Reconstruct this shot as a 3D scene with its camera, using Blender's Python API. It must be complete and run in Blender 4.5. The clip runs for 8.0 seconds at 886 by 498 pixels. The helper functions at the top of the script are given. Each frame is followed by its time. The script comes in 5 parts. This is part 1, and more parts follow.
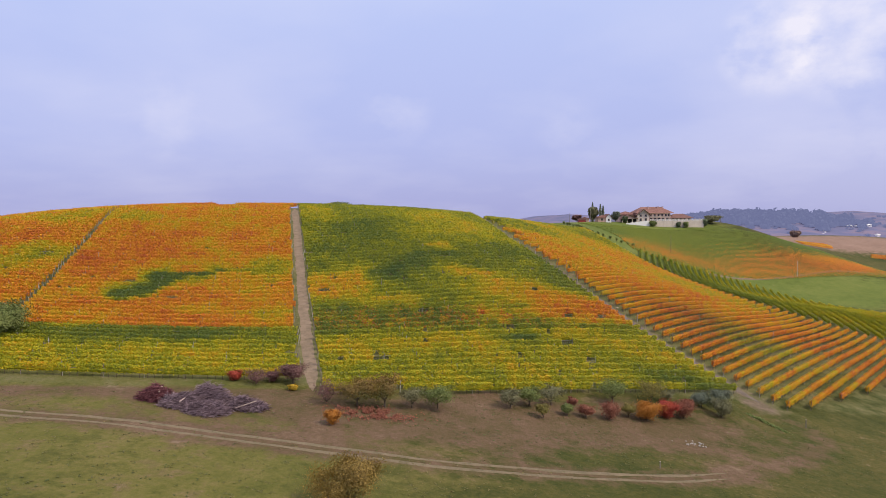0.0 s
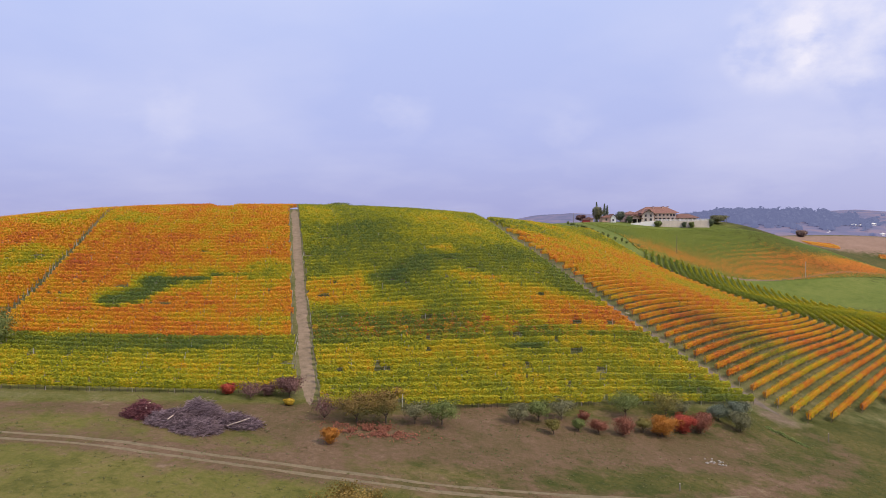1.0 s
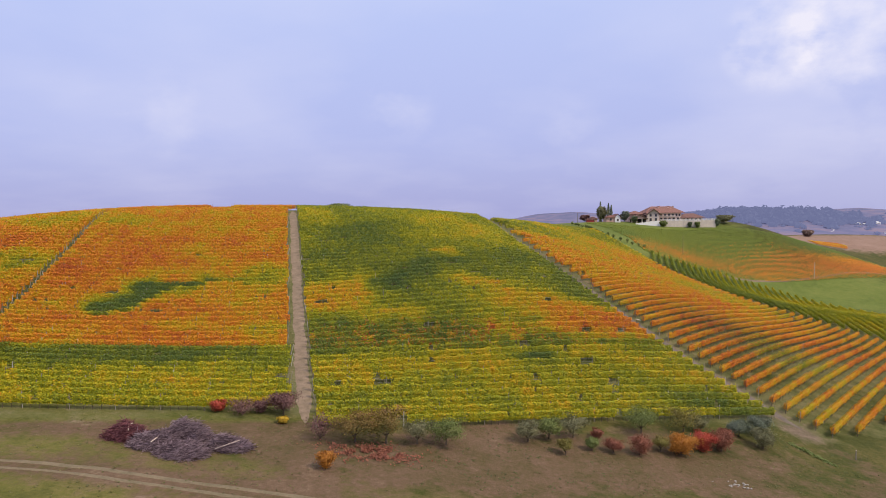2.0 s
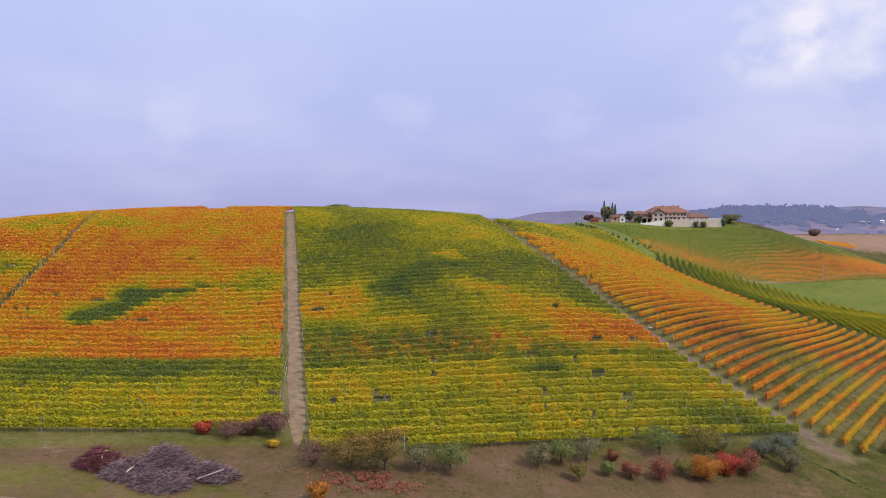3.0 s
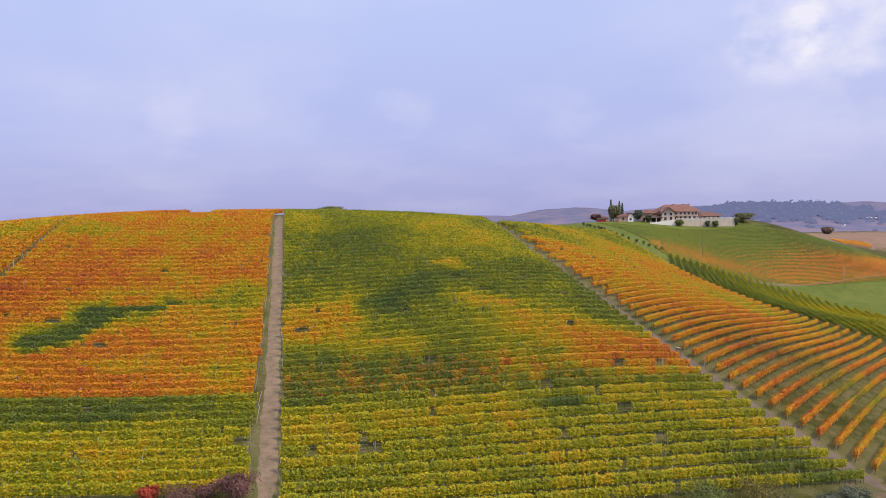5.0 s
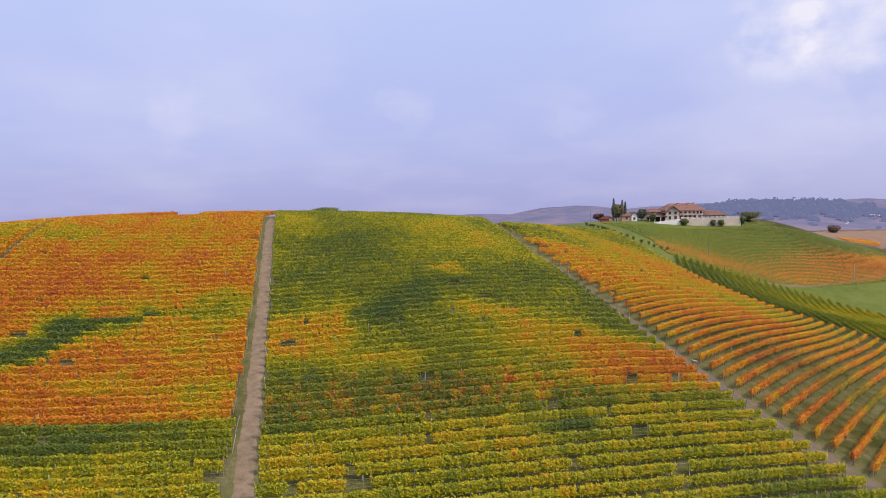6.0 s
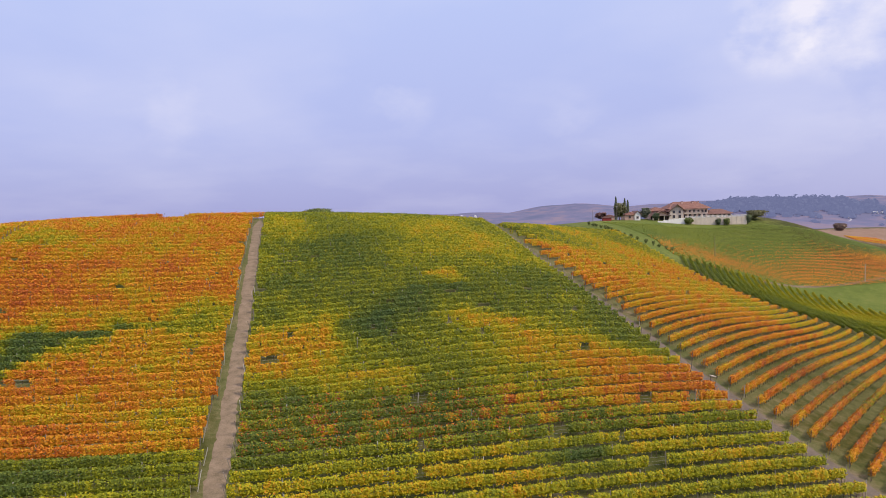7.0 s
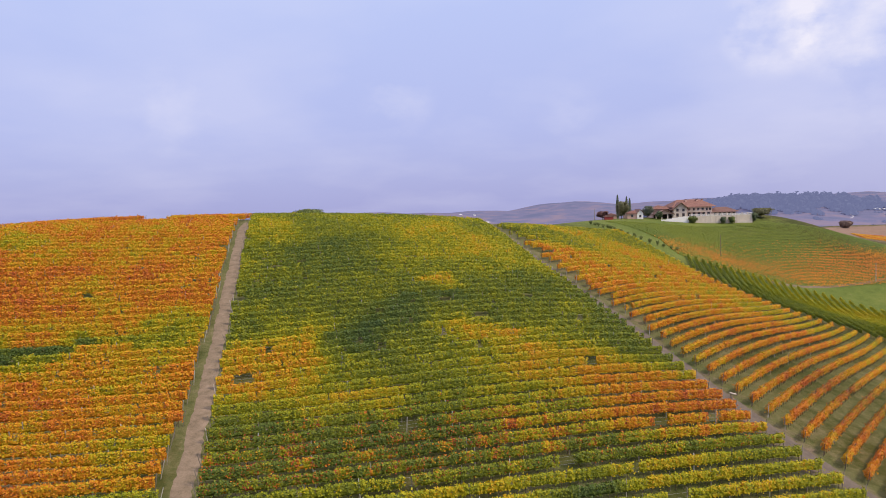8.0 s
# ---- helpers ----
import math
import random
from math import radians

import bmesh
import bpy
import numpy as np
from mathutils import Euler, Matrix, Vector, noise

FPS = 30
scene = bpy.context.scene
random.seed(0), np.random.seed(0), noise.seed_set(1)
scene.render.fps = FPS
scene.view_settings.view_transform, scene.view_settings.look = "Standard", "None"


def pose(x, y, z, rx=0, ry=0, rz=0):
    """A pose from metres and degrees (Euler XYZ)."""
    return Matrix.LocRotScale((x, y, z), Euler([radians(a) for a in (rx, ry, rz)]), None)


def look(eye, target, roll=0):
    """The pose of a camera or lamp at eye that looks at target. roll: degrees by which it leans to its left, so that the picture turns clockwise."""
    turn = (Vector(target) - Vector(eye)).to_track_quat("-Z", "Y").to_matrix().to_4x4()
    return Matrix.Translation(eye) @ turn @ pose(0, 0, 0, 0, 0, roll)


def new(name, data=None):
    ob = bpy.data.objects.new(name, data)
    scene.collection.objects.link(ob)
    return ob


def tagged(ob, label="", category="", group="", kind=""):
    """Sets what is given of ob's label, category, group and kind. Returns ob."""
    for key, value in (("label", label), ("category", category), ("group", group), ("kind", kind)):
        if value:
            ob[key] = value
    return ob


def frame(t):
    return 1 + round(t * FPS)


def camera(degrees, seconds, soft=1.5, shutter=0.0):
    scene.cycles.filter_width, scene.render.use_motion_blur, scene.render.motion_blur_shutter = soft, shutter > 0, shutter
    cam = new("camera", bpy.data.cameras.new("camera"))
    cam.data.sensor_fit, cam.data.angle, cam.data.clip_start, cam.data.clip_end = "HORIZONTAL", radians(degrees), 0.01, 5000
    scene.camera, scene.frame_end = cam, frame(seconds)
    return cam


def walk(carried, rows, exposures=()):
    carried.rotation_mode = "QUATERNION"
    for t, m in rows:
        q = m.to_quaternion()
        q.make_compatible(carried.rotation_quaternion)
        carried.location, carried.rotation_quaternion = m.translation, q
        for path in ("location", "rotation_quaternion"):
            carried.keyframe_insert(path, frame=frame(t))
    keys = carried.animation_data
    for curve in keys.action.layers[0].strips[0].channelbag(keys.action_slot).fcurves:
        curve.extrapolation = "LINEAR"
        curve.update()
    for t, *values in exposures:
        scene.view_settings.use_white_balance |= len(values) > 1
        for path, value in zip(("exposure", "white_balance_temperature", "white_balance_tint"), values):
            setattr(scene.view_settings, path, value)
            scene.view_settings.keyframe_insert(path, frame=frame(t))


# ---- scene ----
# the camera and its flight up the slope
cam = camera(68.3, 8.0, soft=0.9)
PATH = [
    (0.0, (0.043, 0.630, 23.984), (0.057, 20.612, 23.124), -0.58),
    (0.5, (-0.118, 3.071, 24.399), (-0.132, 23.051, 23.523), -0.60),
    (1.0, (-0.293, 5.684, 24.817), (-0.334, 25.663, 23.924), -0.63),
    (1.5, (-0.468, 8.478, 25.240), (-0.534, 28.456, 24.329), -0.67),
    (3.0, (-0.868, 17.990, 26.544), (-0.991, 37.963, 25.577), -0.84),
    (3.5, (-0.924, 21.536, 26.987), (-1.062, 41.508, 26.000), -0.91),
    (4.0, (-0.928, 25.263, 27.431), (-1.078, 45.234, 26.423), -0.99),
    (4.5, (-0.874, 29.162, 27.871), (-1.034, 49.132, 26.843), -1.07),
    (6.0, (-0.325, 41.760, 29.114), (-0.501, 61.728, 28.020), -1.38),
    (6.5, (-0.009, 46.202, 29.480), (-0.185, 66.169, 28.363), -1.50),
    (7.0, (0.373, 50.730, 29.808), (0.199, 70.696, 28.666), -1.63),
    (7.5, (0.818, 55.317, 30.087), (0.648, 75.283, 28.921), -1.77),
    (8.0, (1.321, 59.935, 30.306), (1.158, 79.900, 29.116), -1.91),
]
walk(cam, [(t, look(eye, target, roll)) for t, eye, target, roll in PATH])

# ---- world, sun ----
SUN_EL, SUN_AZ = radians(45), radians(117)      # azimuth clockwise from +y
world = bpy.data.worlds.new("sky")
scene.world = world
world.use_nodes = True


def link(nt, a, b):
    nt.links.new(a, b)


def build_sky():
    nt = world.node_tree
    nt.nodes.clear()
    out = nt.nodes.new("ShaderNodeOutputWorld")
    bg = nt.nodes.new("ShaderNodeBackground")
    bg.inputs[1].default_value = 1.0
    sky = nt.nodes.new("ShaderNodeTexSky")
    sky.sky_type, sky.sun_disc = "NISHITA", False
    sky.sun_elevation, sky.sun_rotation = SUN_EL, SUN_AZ
    sky.dust_density = 3.0
    dim = nt.nodes.new("ShaderNodeVectorMath")
    dim.operation = "SCALE"
    dim.inputs["Scale"].default_value = 0.10
    link(nt, sky.outputs[0], dim.inputs[0])
    tc = nt.nodes.new("ShaderNodeTexCoord")
    sep = nt.nodes.new("ShaderNodeSeparateXYZ")
    link(nt, tc.outputs["Generated"], sep.inputs[0])
    # thin milky veil, paler upwards
    veil = nt.nodes.new("ShaderNodeValToRGB")
    e = veil.color_ramp.elements
    e[0].position, e[0].color = 0.0, (0.45, 0.46, 0.80, 1)
    e[1].position, e[1].color = 0.40, (0.60, 0.70, 1.08, 1)
    m = veil.color_ramp.elements.new(0.12)
    m.color = (0.505, 0.55, 0.925, 1)
    top = veil.color_ramp.elements.new(1.0)
    top.color = (1.75, 1.68, 1.75, 1)
    link(nt, sep.outputs[2], veil.inputs[0])
    mix = nt.nodes.new("ShaderNodeMix")
    mix.data_type = "RGBA"
    mix.inputs["Factor"].default_value = 0.85
    link(nt, dim.outputs[0], mix.inputs["A"])
    link(nt, veil.outputs[0], mix.inputs["B"])
    # clouds on a flat deck: direction divided by its height
    lift = nt.nodes.new("ShaderNodeMath")
    lift.operation = "ADD"
    lift.inputs[1].default_value = 0.22
    link(nt, sep.outputs[2], lift.inputs[0])
    deck = nt.nodes.new("ShaderNodeVectorMath")
    deck.operation = "DIVIDE"
    comb = nt.nodes.new("ShaderNodeCombineXYZ")
    for i in range(3):
        link(nt, lift.outputs[0], comb.inputs[i])
    link(nt, tc.outputs["Generated"], deck.inputs[0])
    link(nt, comb.outputs[0], deck.inputs[1])
    noise_a = nt.nodes.new("ShaderNodeTexNoise")
    noise_a.inputs["Scale"].default_value = 1.1
    noise_a.inputs["Detail"].default_value = 5
    noise_a.inputs["Roughness"].default_value = 0.5
    link(nt, deck.outputs[0], noise_a.inputs["Vector"])
    ra = nt.nodes.new("ShaderNodeMapRange")
    ra.inputs[1].default_value, ra.inputs[2].default_value = 0.44, 0.72
    ra.inputs[3].default_value, ra.inputs[4].default_value = 0.0, 0.22
    link(nt, noise_a.outputs[0], ra.inputs[0])
    # brighter heads of cumulus in a pale veil
    noise_b = nt.nodes.new("ShaderNodeTexNoise")
    noise_b.inputs["Scale"].default_value = 14.0
    noise_b.inputs["Detail"].default_value = 7
    noise_b.inputs["Roughness"].default_value = 0.55
    flat = nt.nodes.new("ShaderNodeMapping")
    flat.inputs["Scale"].default_value = (1, 1, 1.5)
    link(nt, tc.outputs["Generated"], flat.inputs[0])
    link(nt, flat.outputs[0], noise_b.inputs["Vector"])
    total = ra.outputs[0]
    for way, edge, core, soft_lo, amount in (((0.435, 0.870, 0.226), 0.9972, 0.9993, 0.34, 0.52), ((0.512, 0.828, 0.226), 0.9958, 0.9990, 0.36, 0.55), ((0.55, 0.79, 0.15), 0.960, 0.998, 0.15, 0.16),
                                             ((-0.383, 0.910, 0.150), 0.9970, 0.9996, 0.40, 0.16), ((-0.068, 0.982, 0.168), 0.9978, 0.9997, 0.40, 0.20), ((0.19, 0.97, 0.12), 0.9980, 0.9998, 0.40, 0.14)):
        dot = nt.nodes.new("ShaderNodeVectorMath")
        dot.operation = "DOT_PRODUCT"
        dot.inputs[1].default_value = Vector(way).normalized()
        link(nt, tc.outputs["Generated"], dot.inputs[0])
        bank = nt.nodes.new("ShaderNodeMapRange")
        bank.interpolation_type = "SMOOTHSTEP"
        bank.inputs[1].default_value, bank.inputs[2].default_value = edge, core
        link(nt, dot.outputs["Value"], bank.inputs[0])
        rb = nt.nodes.new("ShaderNodeMapRange")
        rb.inputs[1].default_value, rb.inputs[2].default_value = soft_lo, soft_lo + 0.28
        rb.inputs[4].default_value = amount
        link(nt, noise_b.outputs[0], rb.inputs[0])
        mul = nt.nodes.new("ShaderNodeMath")
        mul.operation = "MULTIPLY_ADD"
        link(nt, bank.outputs[0], mul.inputs[0])
        link(nt, rb.outputs[0], mul.inputs[1])
        link(nt, total, mul.inputs[2])
        total = mul.outputs[0]
    cloud = nt.nodes.new("ShaderNodeMix")
    cloud.data_type = "RGBA"
    cloud.inputs["B"].default_value = (0.86, 0.84, 0.97, 1)
    link(nt, total, cloud.inputs["Factor"])
    link(nt, mix.outputs["Result"], cloud.inputs["A"])
    link(nt, cloud.outputs["Result"], bg.inputs[0])
    link(nt, bg.outputs[0], out.inputs[0])


build_sky()
sun_lamp = bpy.data.lights.new("sun", "SUN")
sun_lamp.energy, sun_lamp.angle, sun_lamp.color = 3.1, radians(6), (1.0, 0.85, 0.64)
sun = new("sun", sun_lamp)
sun.rotation_euler = (math.pi / 2 - SUN_EL, 0, -SUN_AZ + math.pi)


# ---- materials ----
def material(name, rough=0.9, spec=0.2):
    m = bpy.data.materials.new(name)
    m.use_nodes = True
    b = m.node_tree.nodes["Principled BSDF"]
    b.inputs["Roughness"].default_value = rough
    b.inputs["Specular IOR Level"].default_value = spec
    return m, m.node_tree, b


def ramp_of(nt, value, stops):
    r = nt.nodes.new("ShaderNodeValToRGB")
    els = r.color_ramp.elements
    els[0].position, els[0].color = stops[0][0], (*stops[0][1], 1)
    els[1].position, els[1].color = stops[-1][0], (*stops[-1][1], 1)
    for p, c in stops[1:-1]:
        els.new(p).color = (*c, 1)
    link(nt, value, r.inputs[0])
    return r.outputs[0]


def noise_of(nt, scale, detail=4, rough=0.55, coord="Object", stretch=None):
    tc = nt.nodes.new("ShaderNodeTexCoord")
    n = nt.nodes.new("ShaderNodeTexNoise")
    n.inputs["Scale"].default_value, n.inputs["Detail"].default_value, n.inputs["Roughness"].default_value = scale, detail, rough
    src = tc.outputs[coord]
    if stretch:
        mp = nt.nodes.new("ShaderNodeMapping")
        mp.inputs["Scale"].default_value = stretch
        link(nt, src, mp.inputs[0])
        src = mp.outputs[0]
    link(nt, src, n.inputs["Vector"])
    return n.outputs[0]


def blend(nt, fac, a, b, mode="MIX"):
    m = nt.nodes.new("ShaderNodeMix")
    m.data_type, m.blend_type = "RGBA", mode
    for sock, v in (("Factor", fac), ("A", a), ("B", b)):
        if isinstance(v, (int, float)):
            m.inputs[sock].default_value = v
        elif isinstance(v, tuple):
            m.inputs[sock].default_value = (*v, 1)
        else:
            link(nt, v, m.inputs[sock])
    return m.outputs["Result"]


def span(nt, value, lo, hi, a=0.0, b=1.0):
    r = nt.nodes.new("ShaderNodeMapRange")
    for i, v in enumerate((lo, hi, a, b)):
        r.inputs[i + 1].default_value = v
    link(nt, value, r.inputs[0])
    return r.outputs[0]


def add(nt, a, b, op="ADD"):
    m = nt.nodes.new("ShaderNodeMath")
    m.operation = op
    for i, v in enumerate((a, b)):
        if isinstance(v, (int, float)):
            m.inputs[i].default_value = v
        else:
            link(nt, v, m.inputs[i])
    return m.outputs[0]


def bump(nt, b, height, strength=0.5, dist=0.1):
    n = nt.nodes.new("ShaderNodeBump")
    n.inputs["Strength"].default_value, n.inputs["Distance"].default_value = strength, dist
    link(nt, height, n.inputs["Height"])
    link(nt, n.outputs[0], b.inputs["Normal"])


def attr(nt, name):
    a = nt.nodes.new("ShaderNodeAttribute")
    a.attribute_name = name
    return a.outputs["Fac"]


def two_tone(name, dark, light, scale=3.0, rough=0.9, fine=40.0, relief=0.3, stretch=None, pieces=False):
    """A surface that wanders between two colours at a coarse and a fine scale."""
    m, nt, b = material(name, rough)
    coarse, small = noise_of(nt, scale, 4, 0.6, stretch=stretch), noise_of(nt, fine, 3, 0.6)
    f = add(nt, add(nt, coarse, 0.6, "MULTIPLY"), add(nt, small, 0.4, "MULTIPLY"))
    if pieces:
        geo = nt.nodes.new("ShaderNodeNewGeometry")
        f = span(nt, geo.outputs["Random Per Island"], 0, 1, 0.25, 0.75)
    link(nt, ramp_of(nt, f, [(0.32, dark), (0.68, light)]), b.inputs["Base Color"])
    bump(nt, b, small, relief, 0.03)
    return m


def leaf_material(name, stops=None, dark=None, light=None):
    """Leaves: by the autumn value of each leaf, or between two colours by leaf."""
    m, nt, b = material(name, 0.6, 0.25)
    if stops:
        col = ramp_of(nt, attr(nt, "autumn"), stops)
    else:
        col = ramp_of(nt, attr(nt, "autumn"), [(0.0, dark), (1.0, light)])
    tone = span(nt, attr(nt, "tone"), 0, 1, 0.52, 1.26)
    mul = nt.nodes.new("ShaderNodeVectorMath")
    mul.operation = "SCALE"
    link(nt, col, mul.inputs[0])
    link(nt, tone, mul.inputs["Scale"])
    link(nt, mul.outputs[0], b.inputs["Base Color"])
    tr = nt.nodes.new("ShaderNodeBsdfTranslucent")
    link(nt, mul.outputs[0], tr.inputs[0])
    ms = nt.nodes.new("ShaderNodeMixShader")
    ms.inputs[0].default_value = 0.3
    link(nt, b.outputs[0], ms.inputs[1])
    link(nt, tr.outputs[0], ms.inputs[2])
    link(nt, ms.outputs[0], nt.nodes["Material Output"].inputs[0])
    return m


VINE_LEAF = leaf_material("vine_leaf", [
    (0.0, (0.075, 0.125, 0.036)), (0.22, (0.125, 0.170, 0.026)), (0.36, (0.21, 0.235, 0.017)), (0.46, (0.35, 0.355, 0.012)), (0.55, (0.52, 0.405, 0.012)),
    (0.65, (0.65, 0.325, 0.014)), (0.78, (0.62, 0.195, 0.020)), (0.90, (0.45, 0.105, 0.032)), (1.0, (0.30, 0.06, 0.035))])
WOOD = two_tone("vine_wood", (0.05, 0.035, 0.025), (0.13, 0.10, 0.075), 6, fine=60)


def post_material():
    """Weathered posts: some grey-brown wood, some pale."""
    m, nt, b = material("weathered_post", 0.9)
    info = nt.nodes.new("ShaderNodeObjectInfo")
    tint = ramp_of(nt, info.outputs["Random"], [(0.0, (0.15, 0.125, 0.10)), (0.72, (0.27, 0.235, 0.19)), (0.88, (0.45, 0.42, 0.38)), (1.0, (0.62, 0.59, 0.55))])
    grain = noise_of(nt, 25, 4, 0.6)
    link(nt, blend(nt, span(nt, grain, 0.35, 0.7, 0.0, 0.45), tint, (0.12, 0.10, 0.085)), b.inputs["Base Color"])
    bump(nt, b, grain, 0.3, 0.02)
    return m


POST = post_material()
WIRE = two_tone("steel_wire", (0.25, 0.25, 0.26), (0.4, 0.4, 0.41), 1, 0.5)
BARK = two_tone("bark", (0.05, 0.04, 0.03), (0.15, 0.115, 0.085), 5, fine=45, relief=0.6)
DIRT = two_tone("packed_dirt", (0.115, 0.088, 0.055), (0.25, 0.182, 0.132), 0.8, fine=5.0, relief=0.5)
RUT = two_tone("worn_grass_rut", (0.10, 0.082, 0.046), (0.185, 0.142, 0.090), 0.8, fine=5.0, relief=0.5)
GRAVEL = two_tone("gravelly_dirt", (0.075, 0.060, 0.048), (0.165, 0.128, 0.105), 0.5, fine=7.0, relief=0.6)


# ---- land ----
COARSE_X, COARSE_Y = (-288, -156, -36, 72, 168, 264, 372), (-72, 72, 216, 324, 426, 528)
COARSE = ((0.7, 6.5, 7.9, 2.4, -0.8, -0.7, -0.1), (0.8, 5.8, 6.6, 1.3, -0.4, 0.4, 0.7), (7.4, 14.4, 11.3, 1.7, -5.5, -5.5, 1.9),
          (4.0, 8.0, 4.4, 9.1, 10.0, -4.7, 2.6), (0.5, 0.0, -3.8, 17.4, 23.2, -12.0, -9.5), (0.0, -0.4, -2.3, -2.0, 0.4, 14.6, 20.3))
FINE = ((0.7, 1.6, 0.5, -0.2, 1.0, 2.3), (-1.0, 0.2, -3.6, -2.6, -7.8, 0.8), (0.1, -0.5, -2.8, 10.0, -0.4, -1.0),
        (6.0, 4.6, 3.0, 0.8, -2.3, 0.0), (-0.2, 3.6, 7.2, 6.8, -3.6, -7.2), (-1.1, 4.0, -8.9, 5.2, 0.8, -17.9))
# far hills: x, y, height, half-widths along x and y
FAR_HILLS = ((-10, 1150, 50, 85, 120), (640, 1330, 48, 190, 150), (1150, 1600, 40, 330, 170), (120, 1900, 34, 420, 160), (-700, 1700, 28, 500, 220), (720, 3600, 74, 300, 220),
             (1900, 3000, 66, 700, 260), (-400, 3300, 40, 900, 300), (1500, 3900, 84, 500, 260), (2600, 2400, 60, 500, 300))
swell = np.random.RandomState(3).rand(128, 128)
fleck = np.random.RandomState(5).rand(128, 128)


def waves(x, y, size, table=swell):
    """Smooth value noise, 0 to 1, with cells of that size."""
    u, v = np.asarray(x) / size + 640.0, np.asarray(y) / size + 640.0
    i, j = np.floor(u).astype(int), np.floor(v).astype(int)
    f, g = u - i, v - j
    f, g = f * f * (3 - 2 * f), g * g * (3 - 2 * g)
    t = lambda a, b: table[a % 128, b % 128]
    return (t(i, j) * (1 - f) + t(i + 1, j) * f) * (1 - g) + (t(i, j + 1) * (1 - f) + t(i + 1, j + 1) * f) * g


def height(x, y):
    """The lie of the land: a sum of broad and narrower swells."""
    x, y = np.asarray(x, float), np.asarray(y, float)
    z = np.full(np.broadcast(x, y).shape, -16.8)
    for cy, row in zip(COARSE_Y, COARSE):
        gy = np.exp(-((y - cy) / 96.0) ** 2 / 2)
        for cx, h in zip(COARSE_X, row):
            z = z + h * gy * np.exp(-((x - cx) / 96.0) ** 2 / 2)
    for j, row in enumerate(FINE):
        gy = np.exp(-((y - 48 - 57.6 * j) / 50.4) ** 2 / 2)
        for i, h in enumerate(row):
            z = z + h * gy * np.exp(-((x + 150 - 60 * i) / 50.4) ** 2 / 2)
    z = z + 4.5 * np.exp(-((x - 150) / 34.0) ** 2 / 2 - ((y - 240) / 34.0) ** 2 / 2)
    z = z + 5.2 * np.exp(-((x - 192) / 24.0) ** 2 / 2 - ((y - 426) / 30.0) ** 2 / 2) + 2.4 * np.exp(-((x - 164) / 17.0) ** 2 / 2 - ((y - 408) / 22.0) ** 2 / 2)
    away = np.clip((np.hypot(x, y - 200) - 420) / 300, 0, 1)
    z = z + away * (waves(x, y, 170) - 0.5) * 16
    far = np.full(np.shape(z), 0.0)
    for cx, cy, h, rx, ry in FAR_HILLS:
        far = np.maximum(far, h * np.exp(-((x - cx) / rx) ** 2 / 2 - ((y - cy) / ry) ** 2 / 2) * (0.88 + 0.24 * waves(x, y, 120)))
    return z + far


def ground_at(x, y):
    return float(height(x, y))


def mesh_from(name, verts, faces, mats=(), smooth=False, floats=None):
    """A mesh from arrays: verts (n, 3), faces (m, k)."""
    me = bpy.data.meshes.new(name)
    verts, faces = np.asarray(verts, np.float32), np.asarray(faces, np.int32)
    k = faces.shape[1]
    me.vertices.add(len(verts))
    me.vertices.foreach_set("co", verts.ravel())
    me.loops.add(faces.size)
    me.loops.foreach_set("vertex_index", faces.ravel())
    me.polygons.add(len(faces))
    me.polygons.foreach_set("loop_start", np.arange(0, faces.size, k, dtype=np.int32))
    if smooth:
        me.polygons.foreach_set("use_smooth", np.ones(len(faces), bool))
    for key, vals in (floats or {}).items():
        a = me.attributes.new(key, "FLOAT", "POINT")
        a.data.foreach_set("value", np.asarray(vals, np.float32))
    for m in mats:
        me.materials.append(m)
    me.update()
    return me


def sheet(xs, ys):
    """Vertices and faces of a grid draped on the land."""
    gx, gy = np.meshgrid(xs, ys)
    v = np.stack([gx, gy, height(gx, gy)], -1).reshape(-1, 3)
    n, m = len(xs), len(ys)
    a = (np.arange(m - 1)[:, None] * n + np.arange(n - 1)[None]).ravel()
    return v, np.stack([a, a + 1, a + n + 1, a + n], -1)


def stretch_axis(lo, hi, step, far_lo, far_hi):
    """Even steps from lo to hi, growing steps beyond."""
    mid = list(np.arange(lo, hi + step / 2, step))
    s, v = step, hi
    while v < far_hi:
        s *= 1.12
        v += s
        mid.append(v)
    s, v = step, lo
    while v > far_lo:
        s *= 1.12
        v -= s
        mid.insert(0, v)
    return np.array(mid)


# tracks and field edges, in plan
PATH_A = lambda y: -22.25 - 0.24 * (y - 108)                      # dirt track straight up the slope
PATH_B = np.array([(14.0, 262), (15.5, 252), (18.2, 238), (23, 211), (28.7, 188.5), (32.9, 173.6), (36.2, 161.5), (40.0, 151), (43.4, 142), (46.6, 134.8),
                   (50.4, 126.6), (53.6, 119.2), (56.2, 113)])
BREAK = np.array([(-118, 250), (-105.4, 209), (-94.4, 174), (-90.6, 158.5), (-86.2, 144.8), (-82.4, 132.5), (-79, 121), (-74, 104), (-66, 76)])   # narrow grassy gap in the left field
MEADOW = np.array([(-130, 77), (-90, 75.5), (-51, 74.5), (-38.4, 75.2), (-24.8, 73.7), (-11.9, 72.6), (0.7, 71.8), (13.6, 73), (27, 75.8), (36, 80)])


